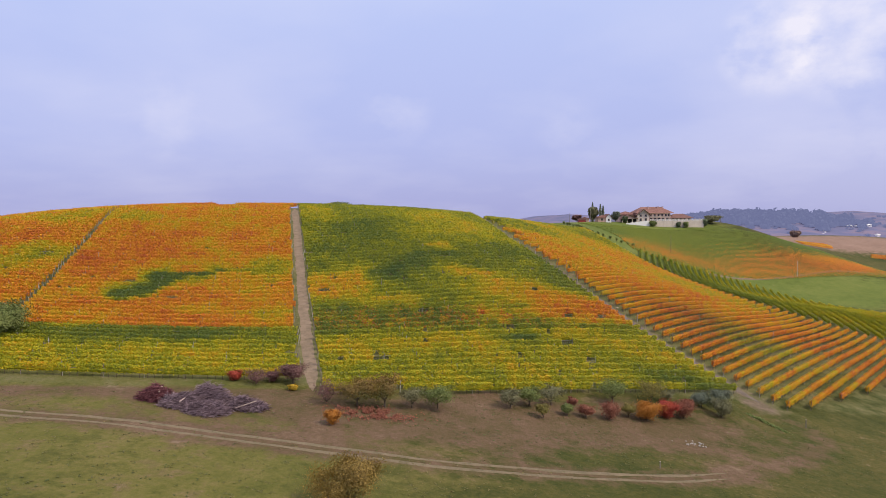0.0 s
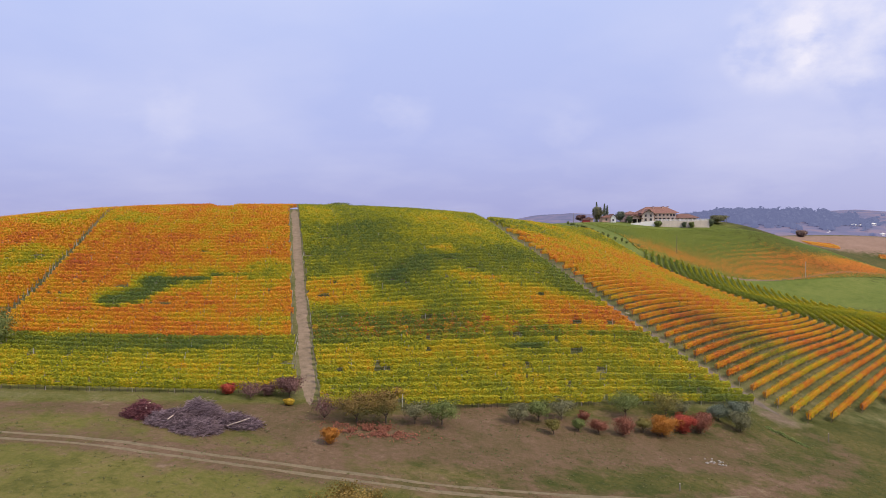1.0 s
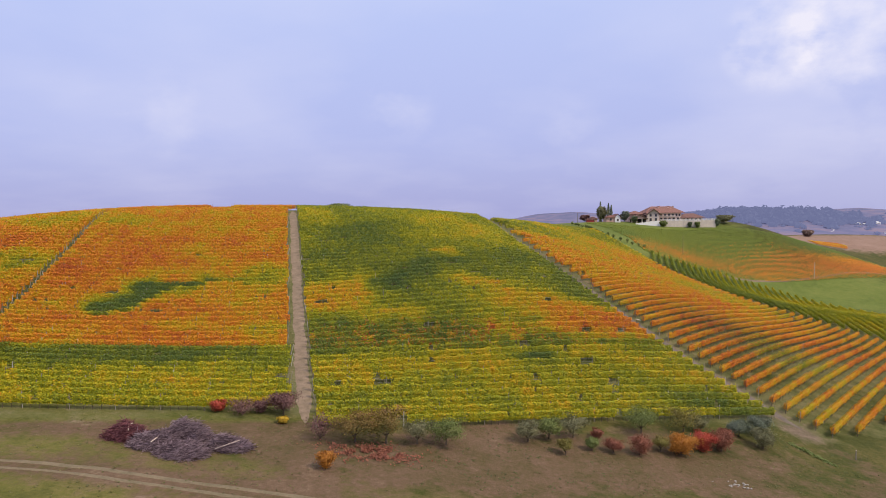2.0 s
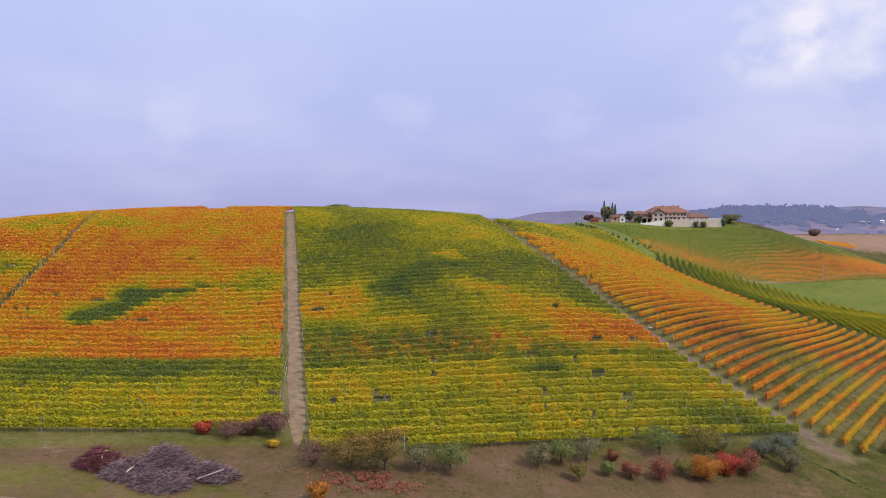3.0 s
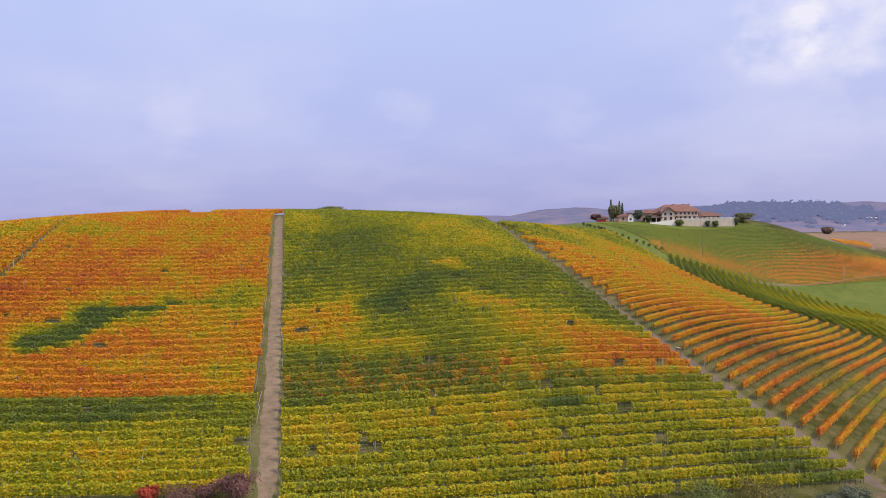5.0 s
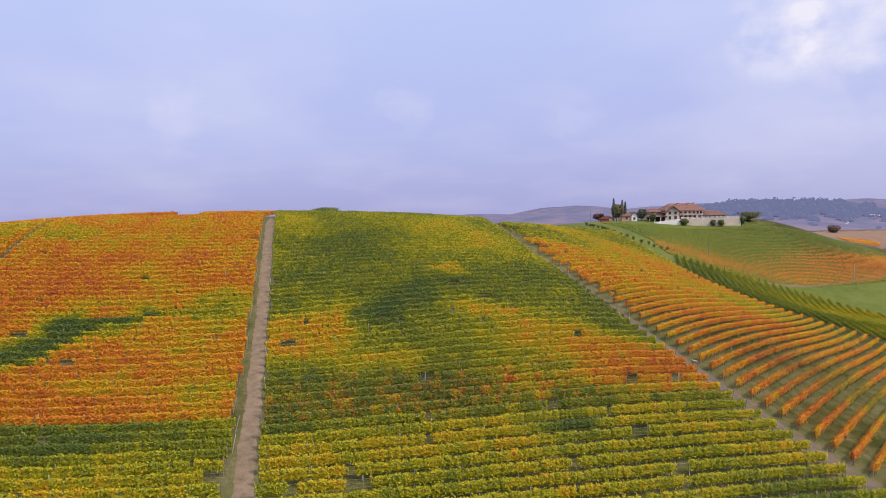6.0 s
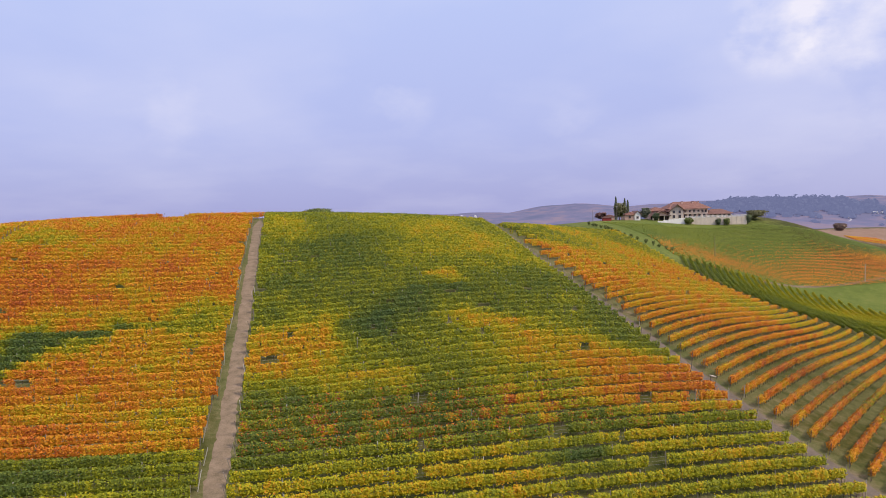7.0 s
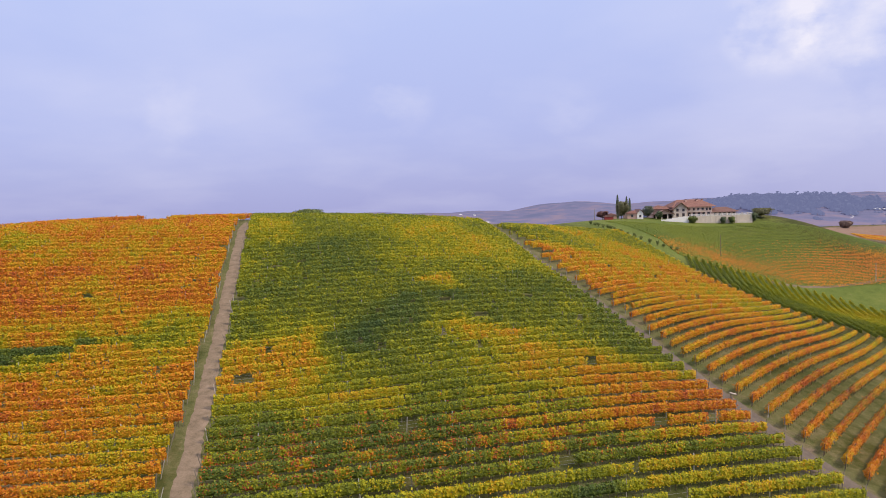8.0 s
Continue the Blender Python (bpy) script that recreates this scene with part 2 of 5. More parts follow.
def off_line(x, y, line):
    """Distance from points to a polyline."""
    best = np.full(np.shape(x), 1e9)
    for (ax, ay), (bx, by) in zip(line[:-1], line[1:]):
        dx, dy = bx - ax, by - ay
        t = np.clip(((x - ax) * dx + (y - ay) * dy) / (dx * dx + dy * dy), 0, 1)
        best = np.minimum(best, np.hypot(x - ax - t * dx, y - ay - t * dy))
    return best


def build_ground():
    xs, ys = stretch_axis(-150, 170, 2.0, -4600, 4600), stretch_axis(30, 290, 2.0, -1500, 4800)
    v, f = sheet(xs, ys)
    x, y = v[:, 0], v[:, 1]
    c = y - 0.25 * x
    wob = (waves(x, y, 9) - 0.5) * 6
    vines = np.clip((c + wob * 0.3 - 98) / 3, 0, 1) * (y < 300) * (x < 140)
    orchard = np.exp(-(((x - 14) / 34) ** 4) - ((y - 90 - 0.22 * (x - 14) + wob) / 11) ** 4)
    verge = np.exp(-((y - 92 - 0.1 * x + wob) / 7) ** 2) * (x < -12)
    pale = np.clip((18 - x) / 40, 0, 1) * (y < 110) * (0.55 + 0.5 * waves(x, y, 12, fleck))
    dry = np.clip(0.35 * np.clip((-5 - x) / 25, 0, 1) * waves(x, y, 9, fleck) + orchard + 0.75 * verge + np.exp(-((x - PATH_A(y)) / 1.6) ** 2) * (y > 74) * (y < 100) + np.exp(-(off_line(x, y, MEADOW) / 3.0) ** 2) * 0.7 + np.exp(-(off_line(x, y, np.array([(54.4, 119.4), (58.5, 106), (60, 100), (48, 88), (36, 80)])) / 2.5) ** 2) * 0.55, 0, 1) * (1 - vines)
    rows_soil = vines * np.clip(0.15 + 0.6 * waves(x, y, 14, fleck), 0, 1)
    rows_soil = np.clip(rows_soil + 0.7 * np.exp(-(off_line(x, y, PATH_B) / 4.5) ** 2), 0, 1)
    rows_soil = np.clip(rows_soil + 0.55 * np.exp(-((x - PATH_A(y)) / 2.4) ** 2) * (y > 96) * (y < 245), 0, 1)
    bare = np.exp(-(off_line(x + 1.2, y, PATH_B) / 3.6) ** 2) * (0.5 + 0.5 * waves(x, y, 4, fleck))
    # share of painted haze colour, growing with distance
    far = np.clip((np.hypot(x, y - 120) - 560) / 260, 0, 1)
    brown = np.exp(-(((x - 300) / 75) ** 4) - ((y - 500 - 0.25 * (x - 300)) / 46) ** 4)
    # rust-coloured vineyards on the far hill, also tinted with haze
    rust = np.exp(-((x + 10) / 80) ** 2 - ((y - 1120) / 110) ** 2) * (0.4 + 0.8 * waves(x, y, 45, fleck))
    lush = np.exp(-(((x - 120) / 70) ** 4) - ((y - 362) / 62) ** 4) + np.exp(-(((x - 215) / 60) ** 2) - ((y - 320) / 42) ** 2) 
    m, nt, b = material("meadow", 0.95, 0.1)
    big, mid, small = noise_of(nt, 0.05, 4, 0.6), noise_of(nt, 0.30, 6, 0.7), noise_of(nt, 1.6, 5, 0.75)
    f1 = add(nt, add(nt, big, 0.34, "MULTIPLY"), add(nt, add(nt, mid, 0.32, "MULTIPLY"), add(nt, small, 0.34, "MULTIPLY")))
    grass = ramp_of(nt, f1, [(0.36, (0.028, 0.038, 0.008)), (0.46, (0.049, 0.054, 0.013)), (0.54, (0.075, 0.069, 0.019)), (0.66, (0.128, 0.096, 0.038))])
    drycol = ramp_of(nt, f1, [(0.36, (0.052, 0.048, 0.016)), (0.46, (0.088, 0.064, 0.031)), (0.55, (0.122, 0.078, 0.050)), (0.66, (0.17, 0.122, 0.075))])
    soilcol = ramp_of(nt, f1, [(0.38, (0.070, 0.085, 0.026)), (0.52, (0.115, 0.110, 0.045)), (0.64, (0.19, 0.15, 0.09))])
    lushcol = ramp_of(nt, f1, [(0.36, (0.070, 0.098, 0.020)), (0.5, (0.108, 0.135, 0.028)), (0.64, (0.150, 0.160, 0.042))])
    palecol = ramp_of(nt, f1, [(0.36, (0.062, 0.072, 0.014)), (0.5, (0.108, 0.102, 0.026)), (0.64, (0.165, 0.132, 0.050))])
    barecol = ramp_of(nt, f1, [(0.36, (0.075, 0.060, 0.036)), (0.5, (0.135, 0.100, 0.070)), (0.66, (0.21, 0.16, 0.115))])
    browncol = ramp_of(nt, f1, [(0.36, (0.18, 0.115, 0.085)), (0.64, (0.26, 0.175, 0.135))])
    # air haze painted into the base colour of the far land
    hazecol = ramp_of(nt, noise_of(nt, 0.012, 5, 0.6), [(0.36, (0.100, 0.110, 0.190)), (0.5, (0.132, 0.130, 0.218)), (0.62, (0.185, 0.150, 0.208))])
    # rusty vineyards with the same bluish haze mixed into their colour
    rust_hazecol = ramp_of(nt, noise_of(nt, 0.03, 4, 0.6), [(0.36, (0.150, 0.135, 0.185)), (0.6, (0.245, 0.165, 0.185))])
    edge = span(nt, mid, 0.3, 0.7, -0.35, 0.35)
    col = grass
    for key, layer in (("pale", palecol), ("lush", lushcol), ("dry", drycol), ("soil", soilcol), ("bare", barecol), ("brown", browncol), ("far", hazecol), ("rust", rust_hazecol)):
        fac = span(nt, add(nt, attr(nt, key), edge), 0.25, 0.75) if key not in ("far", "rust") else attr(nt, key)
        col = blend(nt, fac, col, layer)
    link(nt, col, b.inputs["Base Color"])
    bump(nt, b, add(nt, small, mid), 0.7, 0.25)
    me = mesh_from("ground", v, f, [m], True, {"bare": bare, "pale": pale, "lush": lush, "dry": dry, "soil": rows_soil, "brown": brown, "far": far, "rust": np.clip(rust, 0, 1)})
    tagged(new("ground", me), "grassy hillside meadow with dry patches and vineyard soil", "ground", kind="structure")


build_ground()


def strip(name, line, width, mat, label, lift=0.04, wobble=0.35, step=0.8, cells=6, seed=1):
    """A band of bare earth draped on the land along a polyline, with ragged edges."""
    line = np.asarray(line, float)
    seg = np.hypot(*np.diff(line, axis=0).T)
    s = np.r_[0, np.cumsum(seg)]
    q = np.arange(0, s[-1], step)
    px, py = np.interp(q, s, line[:, 0]), np.interp(q, s, line[:, 1])
    k = np.ones(9) / 9
    pad = lambda a: np.convolve(np.r_[[a[0]] * 4, a, [a[-1]] * 4], k, "valid")
    px, py = pad(px), pad(py)
    tx, ty = np.gradient(px), np.gradient(py)
    n = np.hypot(tx, ty)
    nx, ny = -ty / n, tx / n
    r = np.random.RandomState(seed)
    w = width / 2 * (1 + wobble * (waves(q, q * 0 + seed * 9, 3.5) - 0.5)) + r.normal(0, 0.06 * width, len(q)) * 0.5
    w2 = width / 2 * (1 + wobble * (waves(q, q * 0 + seed * 9 + 50, 3.5) - 0.5)) + r.normal(0, 0.06 * width, len(q)) * 0.5
    taper = np.clip(np.minimum(q, q[-1] - q) / 9.0, 0.02, 1) ** 0.7
    w, w2 = w * taper, w2 * taper
    u = np.linspace(0, 1, cells + 1)[None]
    off = -w2[:, None] * (1 - u) + w[:, None] * u
    gx, gy = px[:, None] + nx[:, None] * off, py[:, None] + ny[:, None] * off
    gz = height(gx, gy) + lift * (1 - np.abs(2 * u - 1) ** 6 * 1.6) * (0.4 + 0.6 * taper[:, None])
    v = np.stack([gx, gy, gz], -1).reshape(-1, 3)
    c = cells + 1
    a = (np.arange(len(q) - 1)[:, None] * c + np.arange(cells)[None]).ravel()
    me = mesh_from(name, v, np.stack([a, a + 1, a + c + 1, a + c], -1), [mat], True)
    return tagged(new(name, me), label, "track", kind="structure")


strip("track", [(PATH_A(y), y) for y in (93, 112, 160, 200, 238)], 2.5, DIRT, "straight dirt track climbing between the vine rows", seed=2)
strip("track", PATH_B, 3.1, GRAVEL, "stony dirt track along the edge of the vineyard", seed=4)
for side in (-0.85, 0.85):
    rut = MEADOW + np.array([0.1, 1.0]) * side
    strip("track", rut, 0.85, RUT, "worn wheel rut across the dry meadow", wobble=0.8, seed=int(side * 10) + 30, cells=4)


# ---- small builders ----
def part(name, data, mat, parent, label="", kind=""):
    """One mesh object under a thing. data: a bmesh or a mesh."""
    if isinstance(data, bmesh.types.BMesh):
        me = bpy.data.meshes.new(name)
        data.to_mesh(me)
        data.free()
        me.materials.append(mat)
    else:
        me = data
    ob = new(name, me)
    ob.parent = parent
    return tagged(ob, label, kind=kind)


def thing(name, x, y, label, category, group="", z=None, turn=0.0, kind=""):
    ob = new(name)
    ob.empty_display_size = 0.3
    ob.location = (x, y, ground_at(x, y) if z is None else z)
    ob.rotation_euler = (0, 0, radians(turn))
    return tagged(ob, label, category, group, kind)


def block(bm, x0, y0, z0, x1, y1, z1):
    vs = [bm.verts.new(p) for p in ((x0, y0, z0), (x1, y0, z0), (x1, y1, z0), (x0, y1, z0), (x0, y0, z1), (x1, y0, z1), (x1, y1, z1), (x0, y1, z1))]
    for q in ((3, 2, 1, 0), (4, 5, 6, 7), (0, 1, 5, 4), (1, 2, 6, 5), (2, 3, 7, 6), (3, 0, 4, 7)):
        bm.faces.new([vs[i] for i in q])


def tubes(paths, sides=5):
    """Tapered tubes along lists of (x, y, z, radius), as vertices and faces."""
    V, F = [], []
    for pts in paths:
        pts = np.asarray(pts, float)
        d = np.gradient(pts[:, :3], axis=0)
        d /= np.linalg.norm(d, axis=1)[:, None] + 1e-9
        up = np.where(np.abs(d[:, 2:3]) > 0.9, np.array([[1.0, 0, 0]]), np.array([[0, 0, 1.0]]))
        a = np.cross(d, up)
        a /= np.linalg.norm(a, axis=1)[:, None]
        b = np.cross(d, a)
        base = len(V)
        for i in range(len(pts)):
            for k in range(sides):
                w = 2 * math.pi * k / sides
                V.append(pts[i, :3] + pts[i, 3] * (math.cos(w) * a[i] + math.sin(w) * b[i]))
        for i in range(len(pts) - 1):
            for k in range(sides):
                p, q = base + i * sides + k, base + i * sides + (k + 1) % sides
                F.append((p, q, q + sides, p + sides))
    return np.array(V), np.array(F)


def leaves(pos, normal, size, r, plain=False):
    """A bent four-cornered leaf (plain: a three-cornered one) at each position, facing about its normal."""
    n = len(pos)
    normal = normal / (np.linalg.norm(normal, axis=1)[:, None] + 1e-9)
    a = np.cross(normal, r.normal(size=(n, 3)))
    a /= np.linalg.norm(a, axis=1)[:, None] + 1e-9
    b = np.cross(normal, a)
    s = (size * (0.7 + 0.6 * r.rand(n)))[:, None] / 2
    asp = (0.75 + 0.5 * r.rand(n))[:, None]
    fold = normal * s * 0.45
    if plain:
        v = np.stack([pos + a * s * 1.5, pos - a * s * 0.8 + b * s * 1.25 * asp, pos - a * s * 0.8 - b * s * 1.25 * asp + fold * 0.5], 1).reshape(-1, 3)
        return v, np.arange(3 * n).reshape(-1, 3)
    v = np.stack([pos + a * s * 1.15, pos + b * s * asp + fold, pos - a * s * 0.85, pos - b * s * asp + fold * r.rand(n)[:, None]], 1).reshape(-1, 3)
    return v, np.arange(4 * n).reshape(-1, 4)


# ---- vineyard ----
# colour of the leaves: 0 deep green, 0.5 yellow, 0.75 orange, 1 dark red
# patches: x, y, half-widths along and across the rows, value, weight
LEFT_PATCHES = ((-98, 158, 9, 10, 0.47, 0.9), (-120, 185, 9, 15, 0.75, 0.7), (-114, 206, 22, 12, 0.56, 0.8), (-81, 164, 8, 14, 0.80, 0.8), (-74, 178, 7, 8, 0.77, 0.7), (-74, 147, 7, 6, 0.77, 0.7),
                (-91, 201, 6, 8, 0.50, 0.7), (-68, 205, 18, 14, 0.60, 0.6), (-43, 160, 6, 6, 0.44, 0.8), (-41, 141, 7, 6, 0.62, 0.7), (-54, 140, 4, 4, 0.75, 0.7), (-72, 119, 5, 5, 0.60, 0.6))
LEFT_STREAK = ((-66, 134, 2.6, 5, 0.14, 1.0), (-64, 139, 3.4, 5, 0.10, 1.0), (-62.5, 144, 4.0, 4.6, 0.10, 1.0), (-61, 148.5, 4.6, 3.0, 0.10, 1.0), (-56.5, 153, 5.0, 1.5, 0.14, 1.0), (-51.5, 155.2, 3.6, 1.3, 0.18, 0.9),
               (-65, 125, 7, 4, 0.72, 0.5), (-42, 125, 10, 3, 0.74, 0.5), (-34, 129, 5, 3.5, 0.54, 0.6))
MID_PATCHES = ((-24, 193, 11, 19, 0.25, 0.85), (19, 184, 13, 11, 0.28, 0.85), (31, 178, 6, 10, 0.27, 0.85), (-41, 219, 5, 14, 0.54, 0.8), (1, 220, 13, 22, 0.50, 0.8), (0, 183, 2.4, 3.6, 0.68, 0.8),
               (-23, 149, 9, 9, 0.61, 0.85), (-10, 140, 4, 3, 0.66, 0.7), (5, 161, 6, 3, 0.60, 0.8), (17, 152, 10, 7, 0.62, 0.8), (31, 160, 4, 5, 0.28, 0.8), (-30, 172, 5, 14, 0.31, 0.7), (-11, 148, 6, 5, 0.33, 0.6))
MID_STREAK = ((-13.5, 157, 2.8, 4.0, 0.06, 1.0), (-11, 163, 3.2, 4.4, 0.07, 1.0), (-6, 170, 4.0, 4.6, 0.10, 0.95), (0, 176, 3.6, 4.0, 0.17, 0.85), (36, 147, 10, 7.0, 0.78, 0.95), (26, 145, 6, 4, 0.70, 0.8),
              (14, 136, 8, 3.5, 0.70, 0.55), (28, 140, 10, 3.0, 0.84, 0.6), (-24, 133, 7, 3, 0.24, 0.8), (-3, 132, 7, 2.5, 0.28, 0.6))
LOW_PATCHES = ((-3, 118, 8, 3.0, 0.56, 0.8), (-16, 110, 6, 4, 0.555, 0.7), (-9, 101, 6, 3, 0.42, 0.7), (16, 123.0, 3.6, 1.9, 0.08, 1.0), (33, 130, 11, 3.2, 0.50, 0.6), (21, 112, 7, 4.3, 0.47, 0.6), (42, 114, 7, 3, 0.20, 0.85),
               (44, 124, 6, 2.6, 0.56, 0.7), (-18, 119.5, 7, 2.2, 0.25, 0.8), (-51, 111.5, 28, 4.0, 0.24, 0.95), (-31, 114.5, 6, 4.4, 0.34, 0.7), (-45, 97, 20, 2.7, 0.50, 0.6), (-39, 102, 4, 2.3, 0.56, 0.7),
               (11, 112, 7, 4, 0.53, 0.6), (3, 99, 8, 2.2, 0.44, 0.6))
RIGHT_PATCHES = ((28, 258, 19, 24, 0.37, 0.95), (44, 222, 16, 20, 0.62, 0.8), (49, 193, 16, 20, 0.60, 0.7), (55, 173, 11, 12, 0.72, 0.7), (66, 174, 10, 9, 0.70, 0.6), (63, 155, 8, 9, 0.86, 0.75), (73, 152, 8, 8, 0.40, 0.85),
                 (56, 136, 6, 5, 0.76, 0.7), (94, 168, 16, 13, 0.75, 0.8), (60, 124, 8, 5, 0.60, 0.8), (77, 134, 8, 8, 0.60, 0.7), (47, 144, 5, 5, 0.72, 0.7), (81, 297, 20, 30, 0.56, 0.7), (88, 225, 14, 22, 0.44, 0.7),
                 (55, 312, 26, 30, 0.38, 0.95))


def blotch(x, y, base, patches, slant=0.25):
    a = np.array([1, slant]) / math.hypot(1, slant)
    v = np.full(np.shape(x), base)
    wx, wy = x + (waves(x, y, 4.5) - 0.5) * 5, y + (waves(x, y, 5.5, fleck) - 0.5) * 5
    for cx, cy, rx, ry, val, wt in patches:
        dx, dy = wx - cx, wy - cy
        p, q = dx * a[0] + dy * a[1], -dx * a[1] + dy * a[0]
        k = np.clip(1.6 * np.exp(-(p / rx) ** 2 - (q / ry) ** 2), 0, 1) * wt
        v = v * (1 - k) + val * k
    return v


def row_of(x, y):
    """Which row of the curving fields a place lies on, in metres up the slope."""
    return y - 0.31 * x - 0.0011 * x * x


def on_low_field(x, y):
    return row_of(x, y) < np.where(x < -26 - 0.24 * (y - 120), 129.0, 125.9 - 0.068 * (x + 24))


def autumn_low(x, y):
    return blotch(x, y, 0.465, LOW_PATCHES) + (waves(x, y, 7) - 0.5) * 0.12 + (waves(x, y, 1.3, fleck) - 0.5) * 0.09


def autumn_left(x, y):
    high = blotch(x, y, 0.69, LEFT_PATCHES + LEFT_STREAK) + (waves(x, y, 8) - 0.5) * 0.14 + (waves(x, y, 2.2, fleck) - 0.5) * 0.17
    return np.where(on_low_field(x, y), autumn_low(x, y), high)


def autumn_mid(x, y):
    high = blotch(x, y, 0.365, MID_PATCHES + MID_STREAK) + (waves(x, y, 8) - 0.5) * 0.14 + (waves(x, y, 1.3, fleck) - 0.5) * 0.10
    band = np.exp(-((row_of(x, y) - 131) / 8) ** 2)
    spots = np.clip(waves(x * 0.6 + y * 0.8, y * 0.6 - x * 0.8, 1.3) - 0.45, 0, 0.34)
    mixed = waves(x * 97.3, y * 89.7, 1.0, fleck) < band * (0.22 + 0.75 * spots)
    high = np.where(mixed, 0.90, high - 0.09 * band + (0.15 + 0.85 * band) * spots * 0.4)
    high = np.minimum(high, 0.86 + 0.4 * (waves(x, y, 1.0) - 0.5))
    return np.where(on_low_field(x, y), autumn_low(x, y), high)


def autumn_right(x, y):
    v = blotch(x, y, 0.70, RIGHT_PATCHES, 1.13) + (waves(x, y, 7) - 0.5) * 0.15 + (waves(x, y, 1.3, fleck) - 0.5) * 0.20
    band = np.exp(-((x - 66) / 15) ** 2 - ((y - 158) / 21) ** 2)
    pick = waves(x * 97.3, y * 89.7, 1.0, fleck)
    v = np.where(pick < 0.40 * band, 0.27, v)
    return np.where(pick > 1 - 0.40 * band, 0.90, v)


def autumn_green(x, y):
    return 0.29 + (waves(x, y, 12) - 0.5) * 0.12 + 0.19 * np.clip((x - 108) / 25, 0, 1)


def autumn_slope(x, y):
    low = np.exp(-(off_line(x, y, np.array([(98, 340), (126, 351), (160, 346), (192, 358), (235, 380)])) / 12) ** 2) * (0.45 + 0.9 * waves(x, y, 18, fleck))
    hot = 1.2 * np.exp(-((x - 206) / 44) ** 2 - ((y - 366 - 0.10 * (x - 206)) / 14) ** 2)
    turned = np.clip(0.75 * low + hot, 0, 1)
    pick = waves(x * 97.3, y * 89.7, 1.0, fleck) < 0.12 + 0.76 * turned
    return np.where(pick & (turned > 0.06), 0.75, 0.26) + (waves(x, y, 24) - 0.5) * 0.12


def autumn_far(x, y):
    return 0.70 + (waves(x, y, 9) - 0.5) * 0.2


def make_post():
    bm = bmesh.new()
    block(bm, -0.035, -0.035, -0.25, 0.035, 0.035, 1.86)
    top = [bm.verts.new(p) for p in ((-0.025, -0.025, 1.9), (0.025, -0.025, 1.9), (0.025, 0.025, 1.9), (-0.025, 0.025, 1.9))]
    bm.faces.new(top)
    me = bpy.data.meshes.new("post")
    bm.to_mesh(me)
    bm.free()
    me.materials.append(POST)
    return me


POST_MESH = make_post()
row_seed = [100]


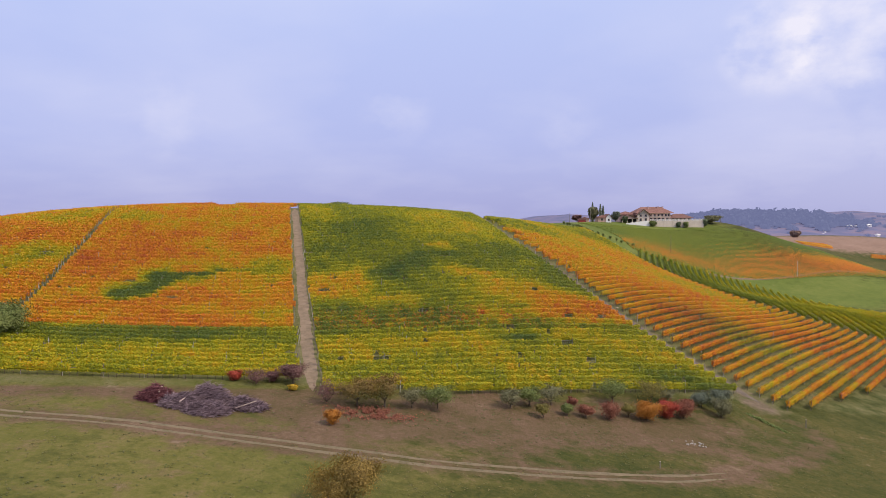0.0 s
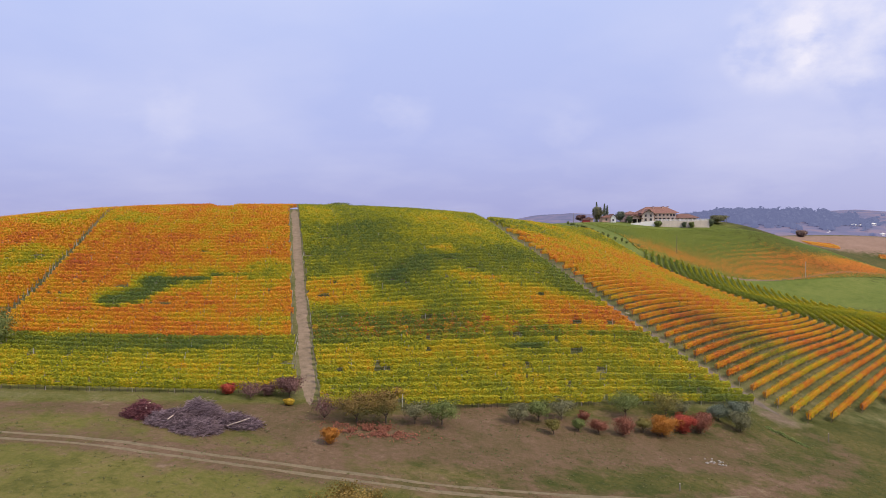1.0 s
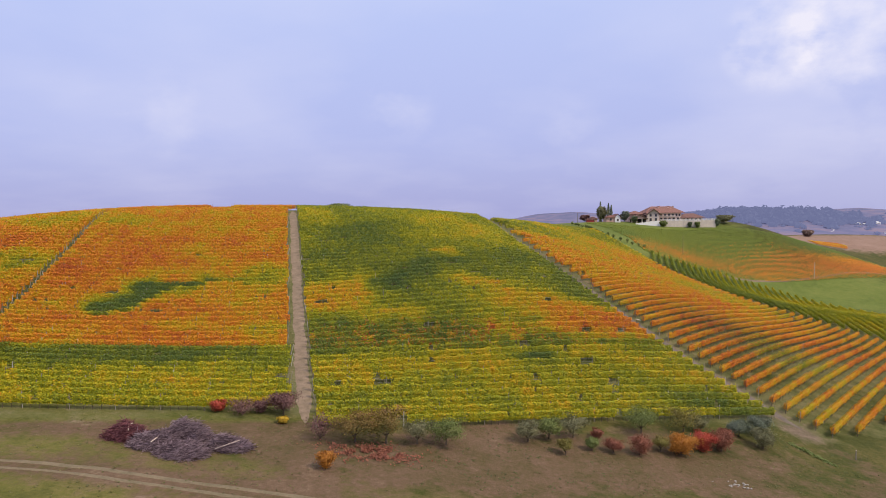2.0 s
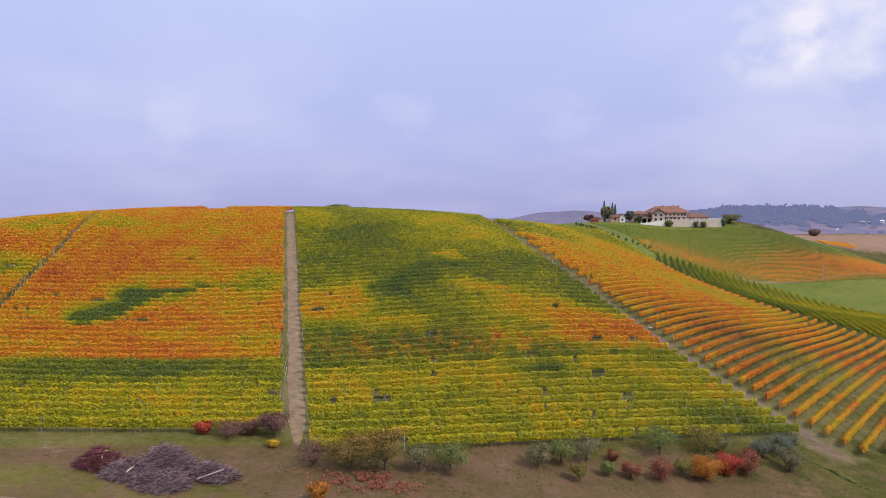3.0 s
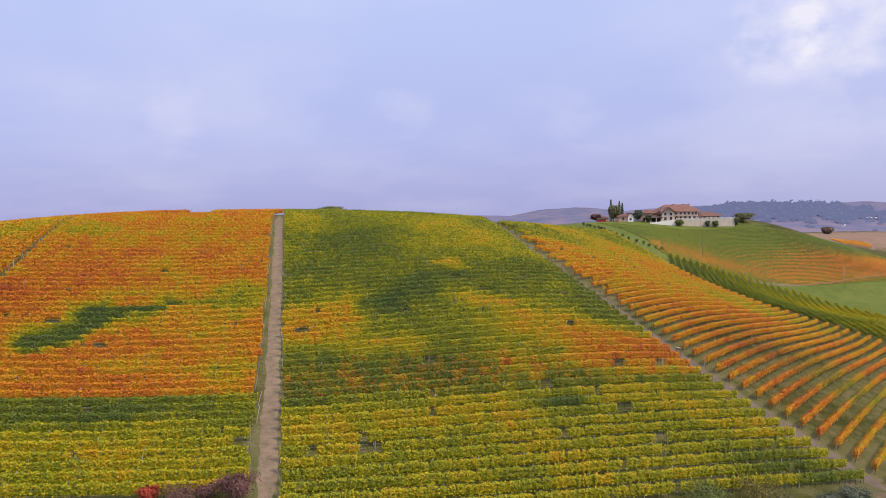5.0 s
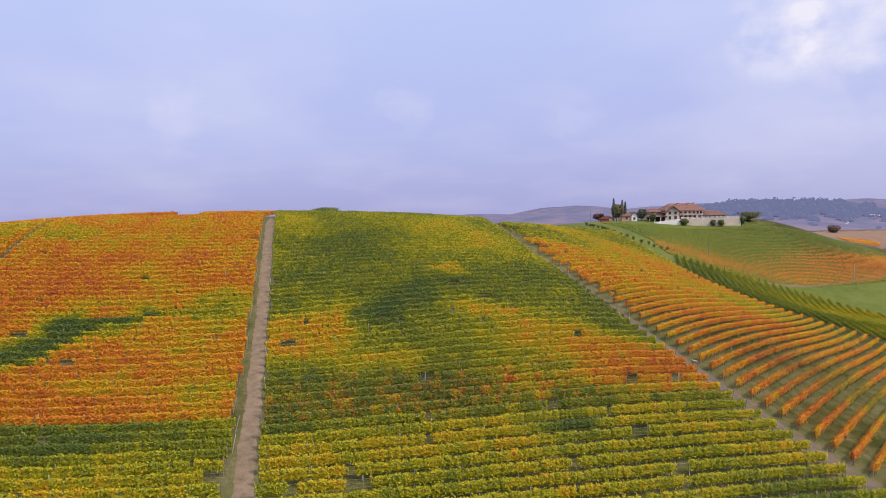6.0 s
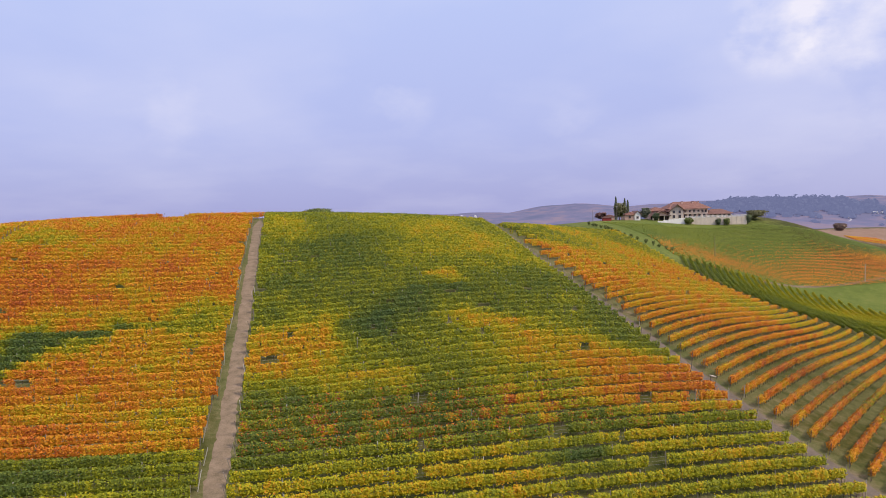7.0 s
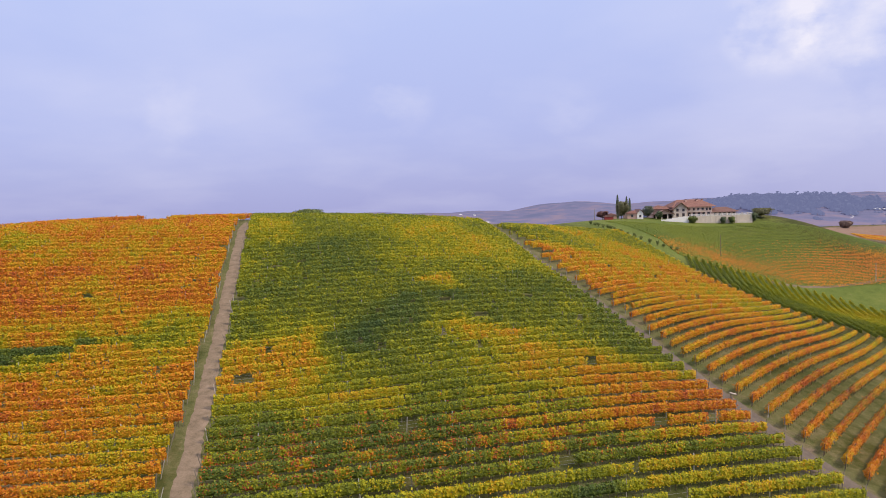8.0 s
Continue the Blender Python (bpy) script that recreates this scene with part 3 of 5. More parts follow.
def vine_row(a, b, colour, label, group, near=1.0, tall=1.95, wide=0.165, bright=0.64, gaps=0.010, posts=True, plants=True, calm=1.0, skirt=0.58, bend=0.0):
    """A trellised row of vines from a to b in plan, bowed by bend: canopy, trunks, wires and posts."""
    row_seed[0] += 1
    r = np.random.RandomState(row_seed[0])
    a, b = np.array(a, float), np.array(b, float)
    length = np.hypot(*(b - a))
    if length < 3:
        return None
    u = (b - a) / length
    nrm = np.array([-u[1], u[0]])
    X = lambda s: a[0] + u[0] * s
    Y = lambda s: a[1] + u[1] * s + bend * (X(s) - a[0]) * (X(s) - b[0])
    grid = np.linspace(0, length, max(int(length / 1.5), 2) + 1)
    gx, gy = X(grid), Y(grid)
    gz = height(gx, gy)
    lie = lambda s: np.interp(s, grid, gz)
    row = thing("vine_row", *a, label, "vine row", group, z=float(gz[0]))
    o = np.array([a[0], a[1], gz[0]])
    # plants along the row, some missing
    n = int(length / 1.0)
    s0 = (np.arange(n) + 0.5) * length / n
    alive = r.rand(n) > gaps
    for k in np.where(r.rand(n) < gaps * 0.5)[0]:
        alive[k:k + r.randint(2, 4)] = False
    vigour = 0.90 + 0.18 * r.rand(n)
    per = 250 * near * tall / 2.0
    size = 0.158 / math.sqrt(near)
    count = r.poisson(per * vigour * alive)
    idx = np.repeat(np.arange(n), count)
    m = len(idx)
    # leaves hang along upright shoots, a dozen to each plant
    cane = idx * 12 + r.randint(0, 12, m)
    along, reach, lit, tint = r.normal(0, 0.34, n * 12), 0.93 + 0.15 * r.rand(n * 12), r.normal(0, 0.05, n * 12), r.normal(0, 0.035, n * 12)
    s = np.clip(s0[idx] + along[cane] + r.normal(0, 0.11, m), 0, length)
    h = skirt + (tall - skirt) * np.clip(0.92 * vigour[idx], 0.7, 1.1) * reach[cane] * r.beta(1.65, 0.95, m)
    shoot = r.rand(m) < 0.04
    h = h + shoot * r.rand(m) * 0.40
    side = r.normal(0, wide, m) * (1.1 - 0.3 * np.abs(h - 1.0))
    px, py = X(s) + nrm[0] * side, Y(s) + nrm[1] * side
    pos = np.stack([px, py, lie(s) + h], -1) - o
    out = np.stack([nrm[0] * np.sign(side), nrm[1] * np.sign(side), 0.30 + 1.2 * (1 - calm) + 0.55 * np.clip((h / tall - 0.72) / 0.2, 0, 1)], -1) + r.normal(0, 0.38 * calm, (m, 3))
    v, f = leaves(pos, out, np.full(m, size), r, True)
    hue = np.clip(colour(px, py) + calm * (tint[cane] + r.normal(0, 0.05, m) + (r.rand(n)[idx] - 0.5) * 0.07), 0, 1)
    tone = np.clip(bright + calm * (lit[cane] + r.normal(0, 0.07, m)), 0, 1)
    # woody, leafy heart of the canopy
    k = int(length / 0.5) + 1
    sk = np.linspace(0, length, k)
    ok = alive[np.clip((sk / length * n).astype(int), 0, n - 1)]
    cx, cy, cz = X(sk), Y(sk), lie(sk)
    w = 0.05 + 0.05 * r.rand(k)
    lo, hi = skirt + 0.05 + 0.15 * r.rand(k), tall * 0.52 + 0.25 * r.rand(k)
    ring = np.stack([np.stack([cx + nrm[0] * w * sg, cy + nrm[1] * w * sg, cz + hh], -1) for sg, hh in ((-1, lo), (1, lo), (1, hi), (-1, hi))], 1) - o
    cv = ring.reshape(-1, 3)
    seg = np.where(ok[:-1] & ok[1:] & (calm > 0.5))[0]
    cf = np.concatenate([np.stack(t, -1) for i in range(4) for t in ((seg * 4 + i, seg * 4 + (i + 1) % 4, seg * 4 + 4 + i), (seg * 4 + (i + 1) % 4, seg * 4 + 4 + (i + 1) % 4, seg * 4 + 4 + i))]) if len(seg) else np.zeros((0, 3), int)
    ch = np.repeat(np.clip(colour(cx, cy), 0, 1), 4)
    V = np.concatenate([v, cv])
    F = np.concatenate([f, cf + len(v)])
    part("canopy", mesh_from("canopy", V, F, [VINE_LEAF], False, {"autumn": np.r_[np.repeat(hue, 3), ch], "tone": np.r_[np.repeat(tone, 3), np.full(len(cv), 0.5)]}), None, row, kind="stuff")
    if plants:
        paths = []
        for q in s0[alive]:
            x, y, z = X(q) - o[0], Y(q) - o[1], float(lie(q)) - o[2]
            j = r.normal(0, 0.05, 4)
            paths.append([(x, y, z - 0.1, 0.04), (x + j[0], y + j[1], z + 0.4, 0.032), (x + j[2], y + j[3], z + 0.85, 0.024)])
        if paths:
            tv, tf = tubes(paths, 4)
            part("rootstock", mesh_from("rootstock", tv, tf, [WOOD], True), None, row, kind="stuff")
        wires = []
        for hw in (0.75, 1.15, 1.6):
            wires.append(np.stack([gx - o[0], gy - o[1], gz + hw - o[2], np.full(len(gx), 0.007)], -1))
        wv, wf = tubes(wires, 3)
        part("trellis", mesh_from("trellis", wv, wf, [WIRE]), None, row, "thin steel trellis wires", kind="stuff")
    if posts:
        np_ = max(int(round(length / 5.5)), 1)
        for i in range(np_ + 1):
            q = length * i / np_
            p = new("post", POST_MESH)
            p.parent = row
            lean = r.uniform(0.0, 0.3) if i == 0 else (-r.uniform(0.0, 0.3) if i == np_ else r.normal(0, 0.03))
            p.location = (X(q) - o[0], Y(q) - o[1], float(lie(q)) - o[2])
            p.rotation_euler = (r.normal(0, 0.02) - lean * u[1] * -1, lean * -u[0], math.atan2(u[1], u[0]))
            p.scale = (1, 1, (tall - 0.05 + 0.35 * r.rand()) / 1.9)
    return row


def row_y(c, x):
    return c + 0.31 * x + 0.0011 * x * x


def cross_x(c, line):
    """x at which the curving row c meets a polyline."""
    for (ax, ay), (bx, by) in zip(line[:-1], line[1:]):
        fa, fb = ay - row_y(c, ax), by - row_y(c, bx)
        if fa * fb <= 0:
            return ax + (bx - ax) * fa / (fa - fb)
    return None


def path_x(c):
    return cross_x(c, [(PATH_A(y), y) for y in range(70, 300, 5)])


def kind_of(v):
    return ("deep green" if v < 0.2 else "green and yellow" if v < 0.45 else "yellow and green" if v < 0.58 else "orange and yellow" if v < 0.74 else "orange and red") + " autumn leaves"


def plant_rows():
    rough = lambda c: 1.0 if c < 150 else 0.6 if c < 185 else 0.38

    def curving(c, x0, x1, colour, group, near, gaps):
        v = float(np.mean(colour(np.linspace(x0, x1, 9), row_y(c, np.linspace(x0, x1, 9)))))
        vine_row((x0, row_y(c, x0)), (x1, row_y(c, x1)), colour, "trellised row of grapevines with " + kind_of(v), group, near, plants=c < 165, gaps=gaps, bend=0.0011)
    # left of the straight track, with a narrow break further left
    left_rows = [104.1 + 2.58 * i for i in range(10)] + [129.9 + 2.75 * i for i in range(43)]
    for i, c in enumerate(left_rows):
        right = path_x(c) - 1.95 + (swell[i, 3] - 0.5) * 0.8
        brk = cross_x(c, BREAK)
        for x0, x1 in ((-150 if c > 130 else -105, brk - 0.8), (brk + 0.8, right)):
            curving(c, x0, x1, autumn_left, "vine rows beside the straight dirt track", rough(c) * (0.7 if x1 < -60 else 1), 0.010)
    # between the two tracks
    for i in range(61):
        c = 97.3 + 2.75 * i
        x0, x1 = path_x(c) + 1.5 + (swell[i, 7] - 0.5) * 0.6, cross_x(c, PATH_B)
        x1 = (14.0 if x1 is None else x1) - 1.9
        curving(c, x0, x1, autumn_mid, "vine rows between the tracks", rough(c), 0.012)
    # a few rows beyond the track on the crest
    for i in range(3):
        c = 252.5 + 2.88 * i
        vine_row((-73.5, c - 18.4), (-54, c - 13.5), autumn_left, "trellised row of grapevines on the crest", "vine rows on the crest", 0.5, plants=False)
        vine_row((-150, c + 4 - 37.5), (-83, c + 4 - 20.8), autumn_left, "trellised row of grapevines on the crest", "vine rows on the crest", 0.4, plants=False)
    # slanting rows beyond the stony track
    u, n = np.array([0.652, 0.758]), np.array([0.758, -0.652])
    start = [tuple(p) for p in PATH_B] + [(59, 110), (95, 139), (144, 175)]
    end = [(55, 394), (70, 360), (76, 335), (82, 303), (88, 271), (95, 255), (106, 232), (121, 207), (151, 157), (175, 117)]

    def meets(o, line):
        """Where the line at the offset o along n crosses a polyline."""
        for (ax, ay), (bx, by) in zip(line[:-1], line[1:]):
            fa, fb = ax * n[0] + ay * n[1] - o, bx * n[0] + by * n[1] - o
            if fa * fb <= 0 and fa != fb:
                k = fa / (fa - fb)
                return np.array([ax + (bx - ax) * k, ay + (by - ay) * k])
        return None
    firsts = []
    for i in range(26):
        p = meets(-1.3 - 2.46 * i, start)
        if p is not None:
            firsts.append(p)
    heading = lambda p: radians(min(max(49 + 0.08 * (p[1] - 165) - 0.04 * (p[0] - 45), 48.2), 53.5))
    while firsts[-1][1] < 258:
        p = firsts[-1]
        up = np.array([np.interp(p[1] + 1, PATH_B[::-1, 1], PATH_B[::-1, 0]) - p[0], 1.0])
        t = heading(p)
        step = 2.46 / abs(up[0] * math.sin(t) - up[1] * math.cos(t))
        firsts.append(p + up * step)
    end_y, end_x = [q[1] for q in end[::-1]], [q[0] for q in end[::-1]]
    for p in firsts:
        p = p + np.array([math.cos(heading(p)), math.sin(heading(p))]) * 2.6
        line = [p]
        while len(line) < 260 and line[-1][0] < np.interp(line[-1][1], end_y, end_x) - 1.0 and line[-1][1] < 372:
            t = heading(line[-1])
            line.append(line[-1] + np.array([math.cos(t), math.sin(t)]))
        if len(line) < 5:
            continue
        q, m = line[-1], line[len(line) // 2]
        bow = (m[1] - p[1] - (q[1] - p[1]) * (m[0] - p[0]) / (q[0] - p[0])) / ((m[0] - p[0]) * (m[0] - q[0]))
        v = float(np.mean(autumn_right(np.linspace(p[0], q[0], 9), np.linspace(p[1], q[1], 9))))
        vine_row(p, q, autumn_right, "trellised row of grapevines with " + kind_of(v), "slanting vine rows", 0.9 if p[1] < 160 else 0.56 if p[1] < 190 else 0.38, tall=1.72, wide=0.20, plants=p[1] < 175, gaps=0.01, bend=bow)
    # green rows running down behind the shoulder
    u, n = np.array([0.29, 0.957]), np.array([0.957, -0.29])
    near_edge = [(70, 352), (78, 318), (86, 303), (91, 272), (98, 256), (109, 233), (124, 208), (154, 158)]
    far_edge = [(74, 355), (88, 340), (99.6, 325), (114.8, 331), (134, 332.5), (147, 329.5), (158, 322.5), (166, 311), (172, 298), (178, 280), (184, 258), (190, 230)]
    for i in range(38):
        o = 0.0 + 2.9 * i
        p, q = meets(o, near_edge), meets(o, far_edge)
        if p is not None and q is not None and (q - p) @ u > 5:
            vine_row(p, q, autumn_green, "trellised row of green grapevines running downhill", "green vine rows", 0.4, tall=1.9, wide=0.24, bright=0.70, plants=False, gaps=0.004, posts=False)
    # distant rows across the slope below the villa
    for i in range(42):
        y0 = 326 + 1.43 * i
        x0 = 95 - 0.45 * max(0, y0 - 350)
        x1 = 262 - 0.6 * i
        vine_row((x0, y0), (x1, y0 + 0.19 * (x1 - x0)), autumn_slope, "distant trellised vine row across the villa slope", "vine rows below the villa", 0.20, tall=0.45, wide=0.72, bright=0.66, plants=False, posts=False, gaps=0.0, calm=0.2, skirt=0.12)
    # orange rows beside the ploughed field
    for i in range(13):
        x0, y0, n = (250 + 0.9 * i, 452 + 3.2 * i, 26 - abs(i - 4)) if i < 8 else (288 + 2 * (i - 8), 438 + 3.2 * (i - 8), 34)
        vine_row((x0, y0), (x0 + n, y0 + 0.15 * n), autumn_far, "distant orange vine row beside the ploughed field", "orange vine rows far off", 0.25, tall=0.9, wide=0.6, bright=0.45, plants=False, posts=False, gaps=0.0, calm=0.35, skirt=0.2)


plant_rows()


# ---- trees and bushes ----
TREE_LEAF = {
    "olive": leaf_material("olive_leaf", dark=(0.14, 0.14, 0.035), light=(0.29, 0.23, 0.06)),
    "rusty": leaf_material("rusty_leaf", dark=(0.15, 0.14, 0.04), light=(0.33, 0.17, 0.06)),
    "green": leaf_material("green_leaf", dark=(0.12, 0.16, 0.045), light=(0.22, 0.25, 0.075)),
    "grey": leaf_material("grey_green_leaf", dark=(0.14, 0.145, 0.075), light=(0.25, 0.235, 0.12)),
    "blue": leaf_material("blue_grey_leaf", dark=(0.12, 0.145, 0.10), light=(0.21, 0.235, 0.165)),
    "red": leaf_material("bright_red_leaf", dark=(0.36, 0.05, 0.035), light=(0.55, 0.12, 0.07)),
    "wine": leaf_material("wine_red_leaf", dark=(0.20, 0.075, 0.05), light=(0.34, 0.13, 0.08)),
    "bramble": leaf_material("dull_brown_leaf", dark=(0.20, 0.14, 0.12), light=(0.30, 0.21, 0.17)),
    "plum": leaf_material("plum_leaf", dark=(0.16, 0.08, 0.075), light=(0.26, 0.14, 0.125)),
    "orange": leaf_material("orange_leaf", dark=(0.34, 0.13, 0.02), light=(0.55, 0.24, 0.04)),
    "yellow": leaf_material("yellow_leaf", dark=(0.45, 0.30, 0.03), light=(0.66, 0.46, 0.05)),
    "brown": leaf_material("brown_leaf", dark=(0.18, 0.125, 0.032), light=(0.35, 0.235, 0.060)),
    "sapling": leaf_material("sapling_leaf", dark=(0.16, 0.20, 0.06), light=(0.30, 0.34, 0.11)),
    "conifer": leaf_material("conifer_needle", dark=(0.10, 0.135, 0.07), light=(0.18, 0.215, 0.115)),
}
tree_seed = [500]


def tree(x, y, h, w, leaf, label, name="fruit_tree", group="", dense=1.0, stem=0.28, size=0.2, category="tree", tip=None, lean=0.0):
    """A tapered trunk, spreading limbs and a loose crown of leaves gathered in sprays."""
    tree_seed[0] += 1
    r = np.random.RandomState(tree_seed[0])
    ob = thing(name, x, y, label, category, group)
    fork = h * stem
    rad = 0.022 * h + 0.02
    part("trunk", mesh_from("trunk", *tubes([[(0, 0, -0.3, rad * 1.3), (0.02 * h * r.normal(), 0.02 * h * r.normal(), fork * 0.5, rad), (lean * 0.3, 0, fork * 1.15, rad * 0.8)]], 7), [BARK], True), None, ob)
    nl = r.randint(5, 8)
    sprays = []
    for i in range(nl):
        ang = 2 * math.pi * (i + 0.6 * r.rand()) / nl
        reach, rise = w * 0.5 * (0.45 + 0.5 * r.rand()), h * (0.66 + 0.32 * r.rand())
        rise *= 1 - 0.42 * (reach / (w * 0.5)) ** 2
        ends = [(0, 0, fork * 0.8, rad * 0.6)]
        for k in (0.35, 0.7, 1.0):
            ends.append((math.cos(ang) * reach * k ** 0.85 + r.normal(0, 0.03) * w + lean * k, math.sin(ang) * reach * k ** 0.85 + r.normal(0, 0.03) * w, fork + (rise - fork) * k ** 1.1, rad * 0.55 * (1.05 - k)))
        paths = [ends]
        for k in (2, 3):
            for _ in range(3):
                b = np.array(ends[k][:3])
                d = np.array([r.normal(0, 0.13) * w + math.cos(ang) * 0.1 * w, r.normal(0, 0.13) * w + math.sin(ang) * 0.1 * w, (0.02 + 0.16 * r.rand()) * h])
                paths.append([(*b, rad * 0.22), (*(b + d * 0.5), rad * 0.15), (*(b + d), rad * 0.05)])
                sprays += [b + d, b + d * 0.55]
        sprays += [np.array(ends[2][:3]), np.array(ends[3][:3])]
        part("limb", mesh_from("limb", *tubes(paths, 4), [BARK], True), None, ob)
    low = category != "tree"
    nf = 90 if low else 26
    fill = r.normal(size=(nf, 3))
    fill = fill / np.linalg.norm(fill, axis=1)[:, None] * (r.rand(nf)[:, None] ** 0.4) * np.array([0.44 * w, 0.44 * w, (0.44 if low else 0.40) * h]) + np.array([lean, 0, h * (0.46 if low else 0.57)])
    sprays = np.concatenate([np.array(sprays), fill])
    sprays[:, 2] = np.clip(sprays[:, 2], min(fork * 0.9, 0.1 * h) if low else fork * 0.9, h * 0.98)
    n = int(40 * min(len(sprays), 100) * dense)
    k = r.randint(0, len(sprays), n)
    pos = sprays[k] + r.normal(0, 1, (n, 3)) * np.array([0.105 * w, 0.105 * w, 0.075 * h])
    pos[:, 2] = np.where(pos[:, 2] > 0.96 * h, h * (0.98 - 0.45 * r.rand(n) ** 2), pos[:, 2])
    pos[:, 2] = np.clip(pos[:, 2], min(fork * 0.75, 0.2 * h) + 0.1 * r.rand(n) * h, h * 1.02)
    out = pos - np.array([0, 0, h * 0.5]) + r.normal(0, 0.6 * w * 0.4, (n, 3))
    v, f = leaves(pos, out, np.full(n, size), r)
    hue = np.clip(0.5 + 0.35 * (r.rand(len(sprays))[k] - 0.5) * 2 + r.normal(0, 0.15, n), 0, 1)
    if tip:
        hue = np.clip(hue * 0.5 + (pos[:, 2] / h - 0.55) * 1.0, 0, 1)
    part("crown", mesh_from("crown", v, f, [TREE_LEAF[leaf]], False, {"autumn": np.repeat(hue, 4), "tone": np.repeat(np.clip(r.normal(0.55, 0.2, n), 0, 1), 4)}), None, ob)
    return ob


TRACK_SIDE = (
    (-30.5, 95.4, 1.7, 1.7, "red", "bright red shrub below the vines", 1.2),
    (-27.2, 94.8, 2.4, 2.9, "plum", "half-bare plum-coloured shrub below the vines", 0.5),
    (-25.2, 96.2, 1.7, 1.8, "plum", "small plum-coloured shrub below the vines", 0.8),
    (-22.2, 96.1, 3.0, 3.3, "plum", "dark plum-red fruit tree beside the dirt track", 1.3),
    (-21.6, 93.2, 0.9, 1.1, "yellow", "small yellow shrub under the plum tree", 1.0),
    (-13.9, 81.2, 2.0, 1.6, "orange", "small orange shrub on dry grass", 1.0),
)
ORCHARD_WEST = (
    (-16.0, 88.8, 3.8, 2.6, "plum", "nearly bare plum-coloured shrub at the track side", 0.3),
    (-11.9, 89.2, 4.0, 4.2, "rusty", "small fruit tree turning olive and orange", 1.2),
    (-8.1, 89.8, 4.8, 4.1, "rusty", "fruit tree with olive leaves and a reddish top", 1.3),
    (-4.4, 90.6, 3.0, 3.4, "grey", "thin grey-green fruit tree on dry grass", 0.7),
    (-0.9, 91.3, 3.5, 3.8, "green", "dark green fruit tree on dry grass", 1.0),
    (9.7, 94.8, 3.0, 2.5, "grey", "small grey-green fruit tree on dry grass", 0.7),
    (12.7, 96.4, 3.0, 2.9, "green", "small dark fruit tree on dry grass", 0.8),
    (16.1, 97.8, 3.1, 3.5, "grey", "spreading thin-leaved grey fruit tree", 0.6),
    (14.0, 92.2, 2.2, 1.7, "olive", "young olive-green fruit tree", 0.6),
    (17.9, 94.4, 1.8, 1.3, "green", "young dark green sapling", 0.7),
    (20.7, 94.6, 1.9, 1.8, "wine", "little red-leaved sapling on dry grass", 0.9),
    (19.5, 98.6, 1.3, 1.4, "wine", "little rust-red shrub on dry grass", 0.7),
)
ORCHARD_EAST = (
    (26.5, 102.2, 4.0, 4.2, "green", "green fruit tree beside the vines", 0.9),
    (24.3, 95.0, 2.6, 2.5, "wine", "brownish red shrub on dry grass", 0.7),
    (27.6, 97.0, 2.2, 1.8, "olive", "young green fruit tree", 0.8),
    (33.5, 105.0, 3.6, 4.5, "olive", "half-bare olive-coloured fruit tree beside the vines", 0.7),
    (36.2, 105.8, 2.4, 2.0, "grey", "thin grey fruit tree beside the vines", 0.6),
    (30.3, 96.6, 3.1, 3.2, "orange", "rounded orange-brown shrub in the orchard", 1.4),
    (34.0, 99.2, 2.7, 2.5, "red", "bright red shrub in full autumn colour", 1.5),
    (37.0, 100.2, 3.1, 2.6, "wine", "dark red shrub in autumn colour", 1.1),
    (39.3, 104.6, 1.6, 1.7, "wine", "small rust-coloured shrub near the vines", 0.9),
    (42.3, 106.6, 2.7, 2.7, "blue", "bluish grey-green olive tree", 1.2),
    (45.9, 108.2, 3.0, 2.9, "blue", "bluish grey-green olive tree", 1.2),
    (44.4, 103.5, 3.2, 2.7, "grey", "grey-green shrub with rusty tips", 1.0),
)
for x, y, h, w, leaf, label, dense in TRACK_SIDE + ORCHARD_WEST + ORCHARD_EAST:
    tree(x, y, h, w, leaf, label, "shrub" if h < 2.0 or "shrub" in label else "fruit_tree", "orchard trees", dense * 0.78, size=0.13 if h < 2.5 else 0.155, tip=leaf == "rusty", category="shrub" if "shrub" in label else "tree",
         stem=0.12 if "shrub" in label else 0.22)
tree(-8.7, 58.0, 4.6, 5.2, "brown", "brown-leaved oak sapling standing in the meadow", "oak_tree", dense=4.0, size=0.125, stem=0.12)
tree(-71.2, 104.8, 6.6, 7.6, "green", "broad dark green tree among the vine rows", "walnut_tree", dense=3.6, size=0.22, stem=0.12)
tree(-41.8, 262, 3.4, 6.4, "green", "low green bush on the skyline", "bush", dense=2.0, size=0.4, stem=0.1, category="bush")


def red_cover():
    """Low red ground cover under the first fruit trees."""
    r = np.random.RandomState(77)
    ob = thing("ground_cover", -9.5, 86.5, "low wine-red ground cover on dry grass", "ground cover", kind="stuff")
    n = 2600
    x, y = r.normal(0, 2.6, n), r.normal(0, 1.1, n)
    keep = waves(x * 3 + 50, y * 3, 3.0) > 0.42
    x, y = x[keep], y[keep]
    pos = np.stack([x, y, height(x - 9.5, y + 86.5) - ob.location.z + 0.05 + 0.4 * r.rand(len(x)) ** 2], -1)
    v, f = leaves(pos, np.array([0, -0.4, 1.0]) + r.normal(0, 0.5, (len(x), 3)), np.full(len(x), 0.2), r)
    part("foliage", mesh_from("foliage", v, f, [TREE_LEAF["wine"]], False, {"autumn": np.repeat(r.rand(len(x)), 4), "tone": np.repeat(0.3 + 0.4 * r.rand(len(x)), 4)}), None, ob, kind="stuff")


red_cover()


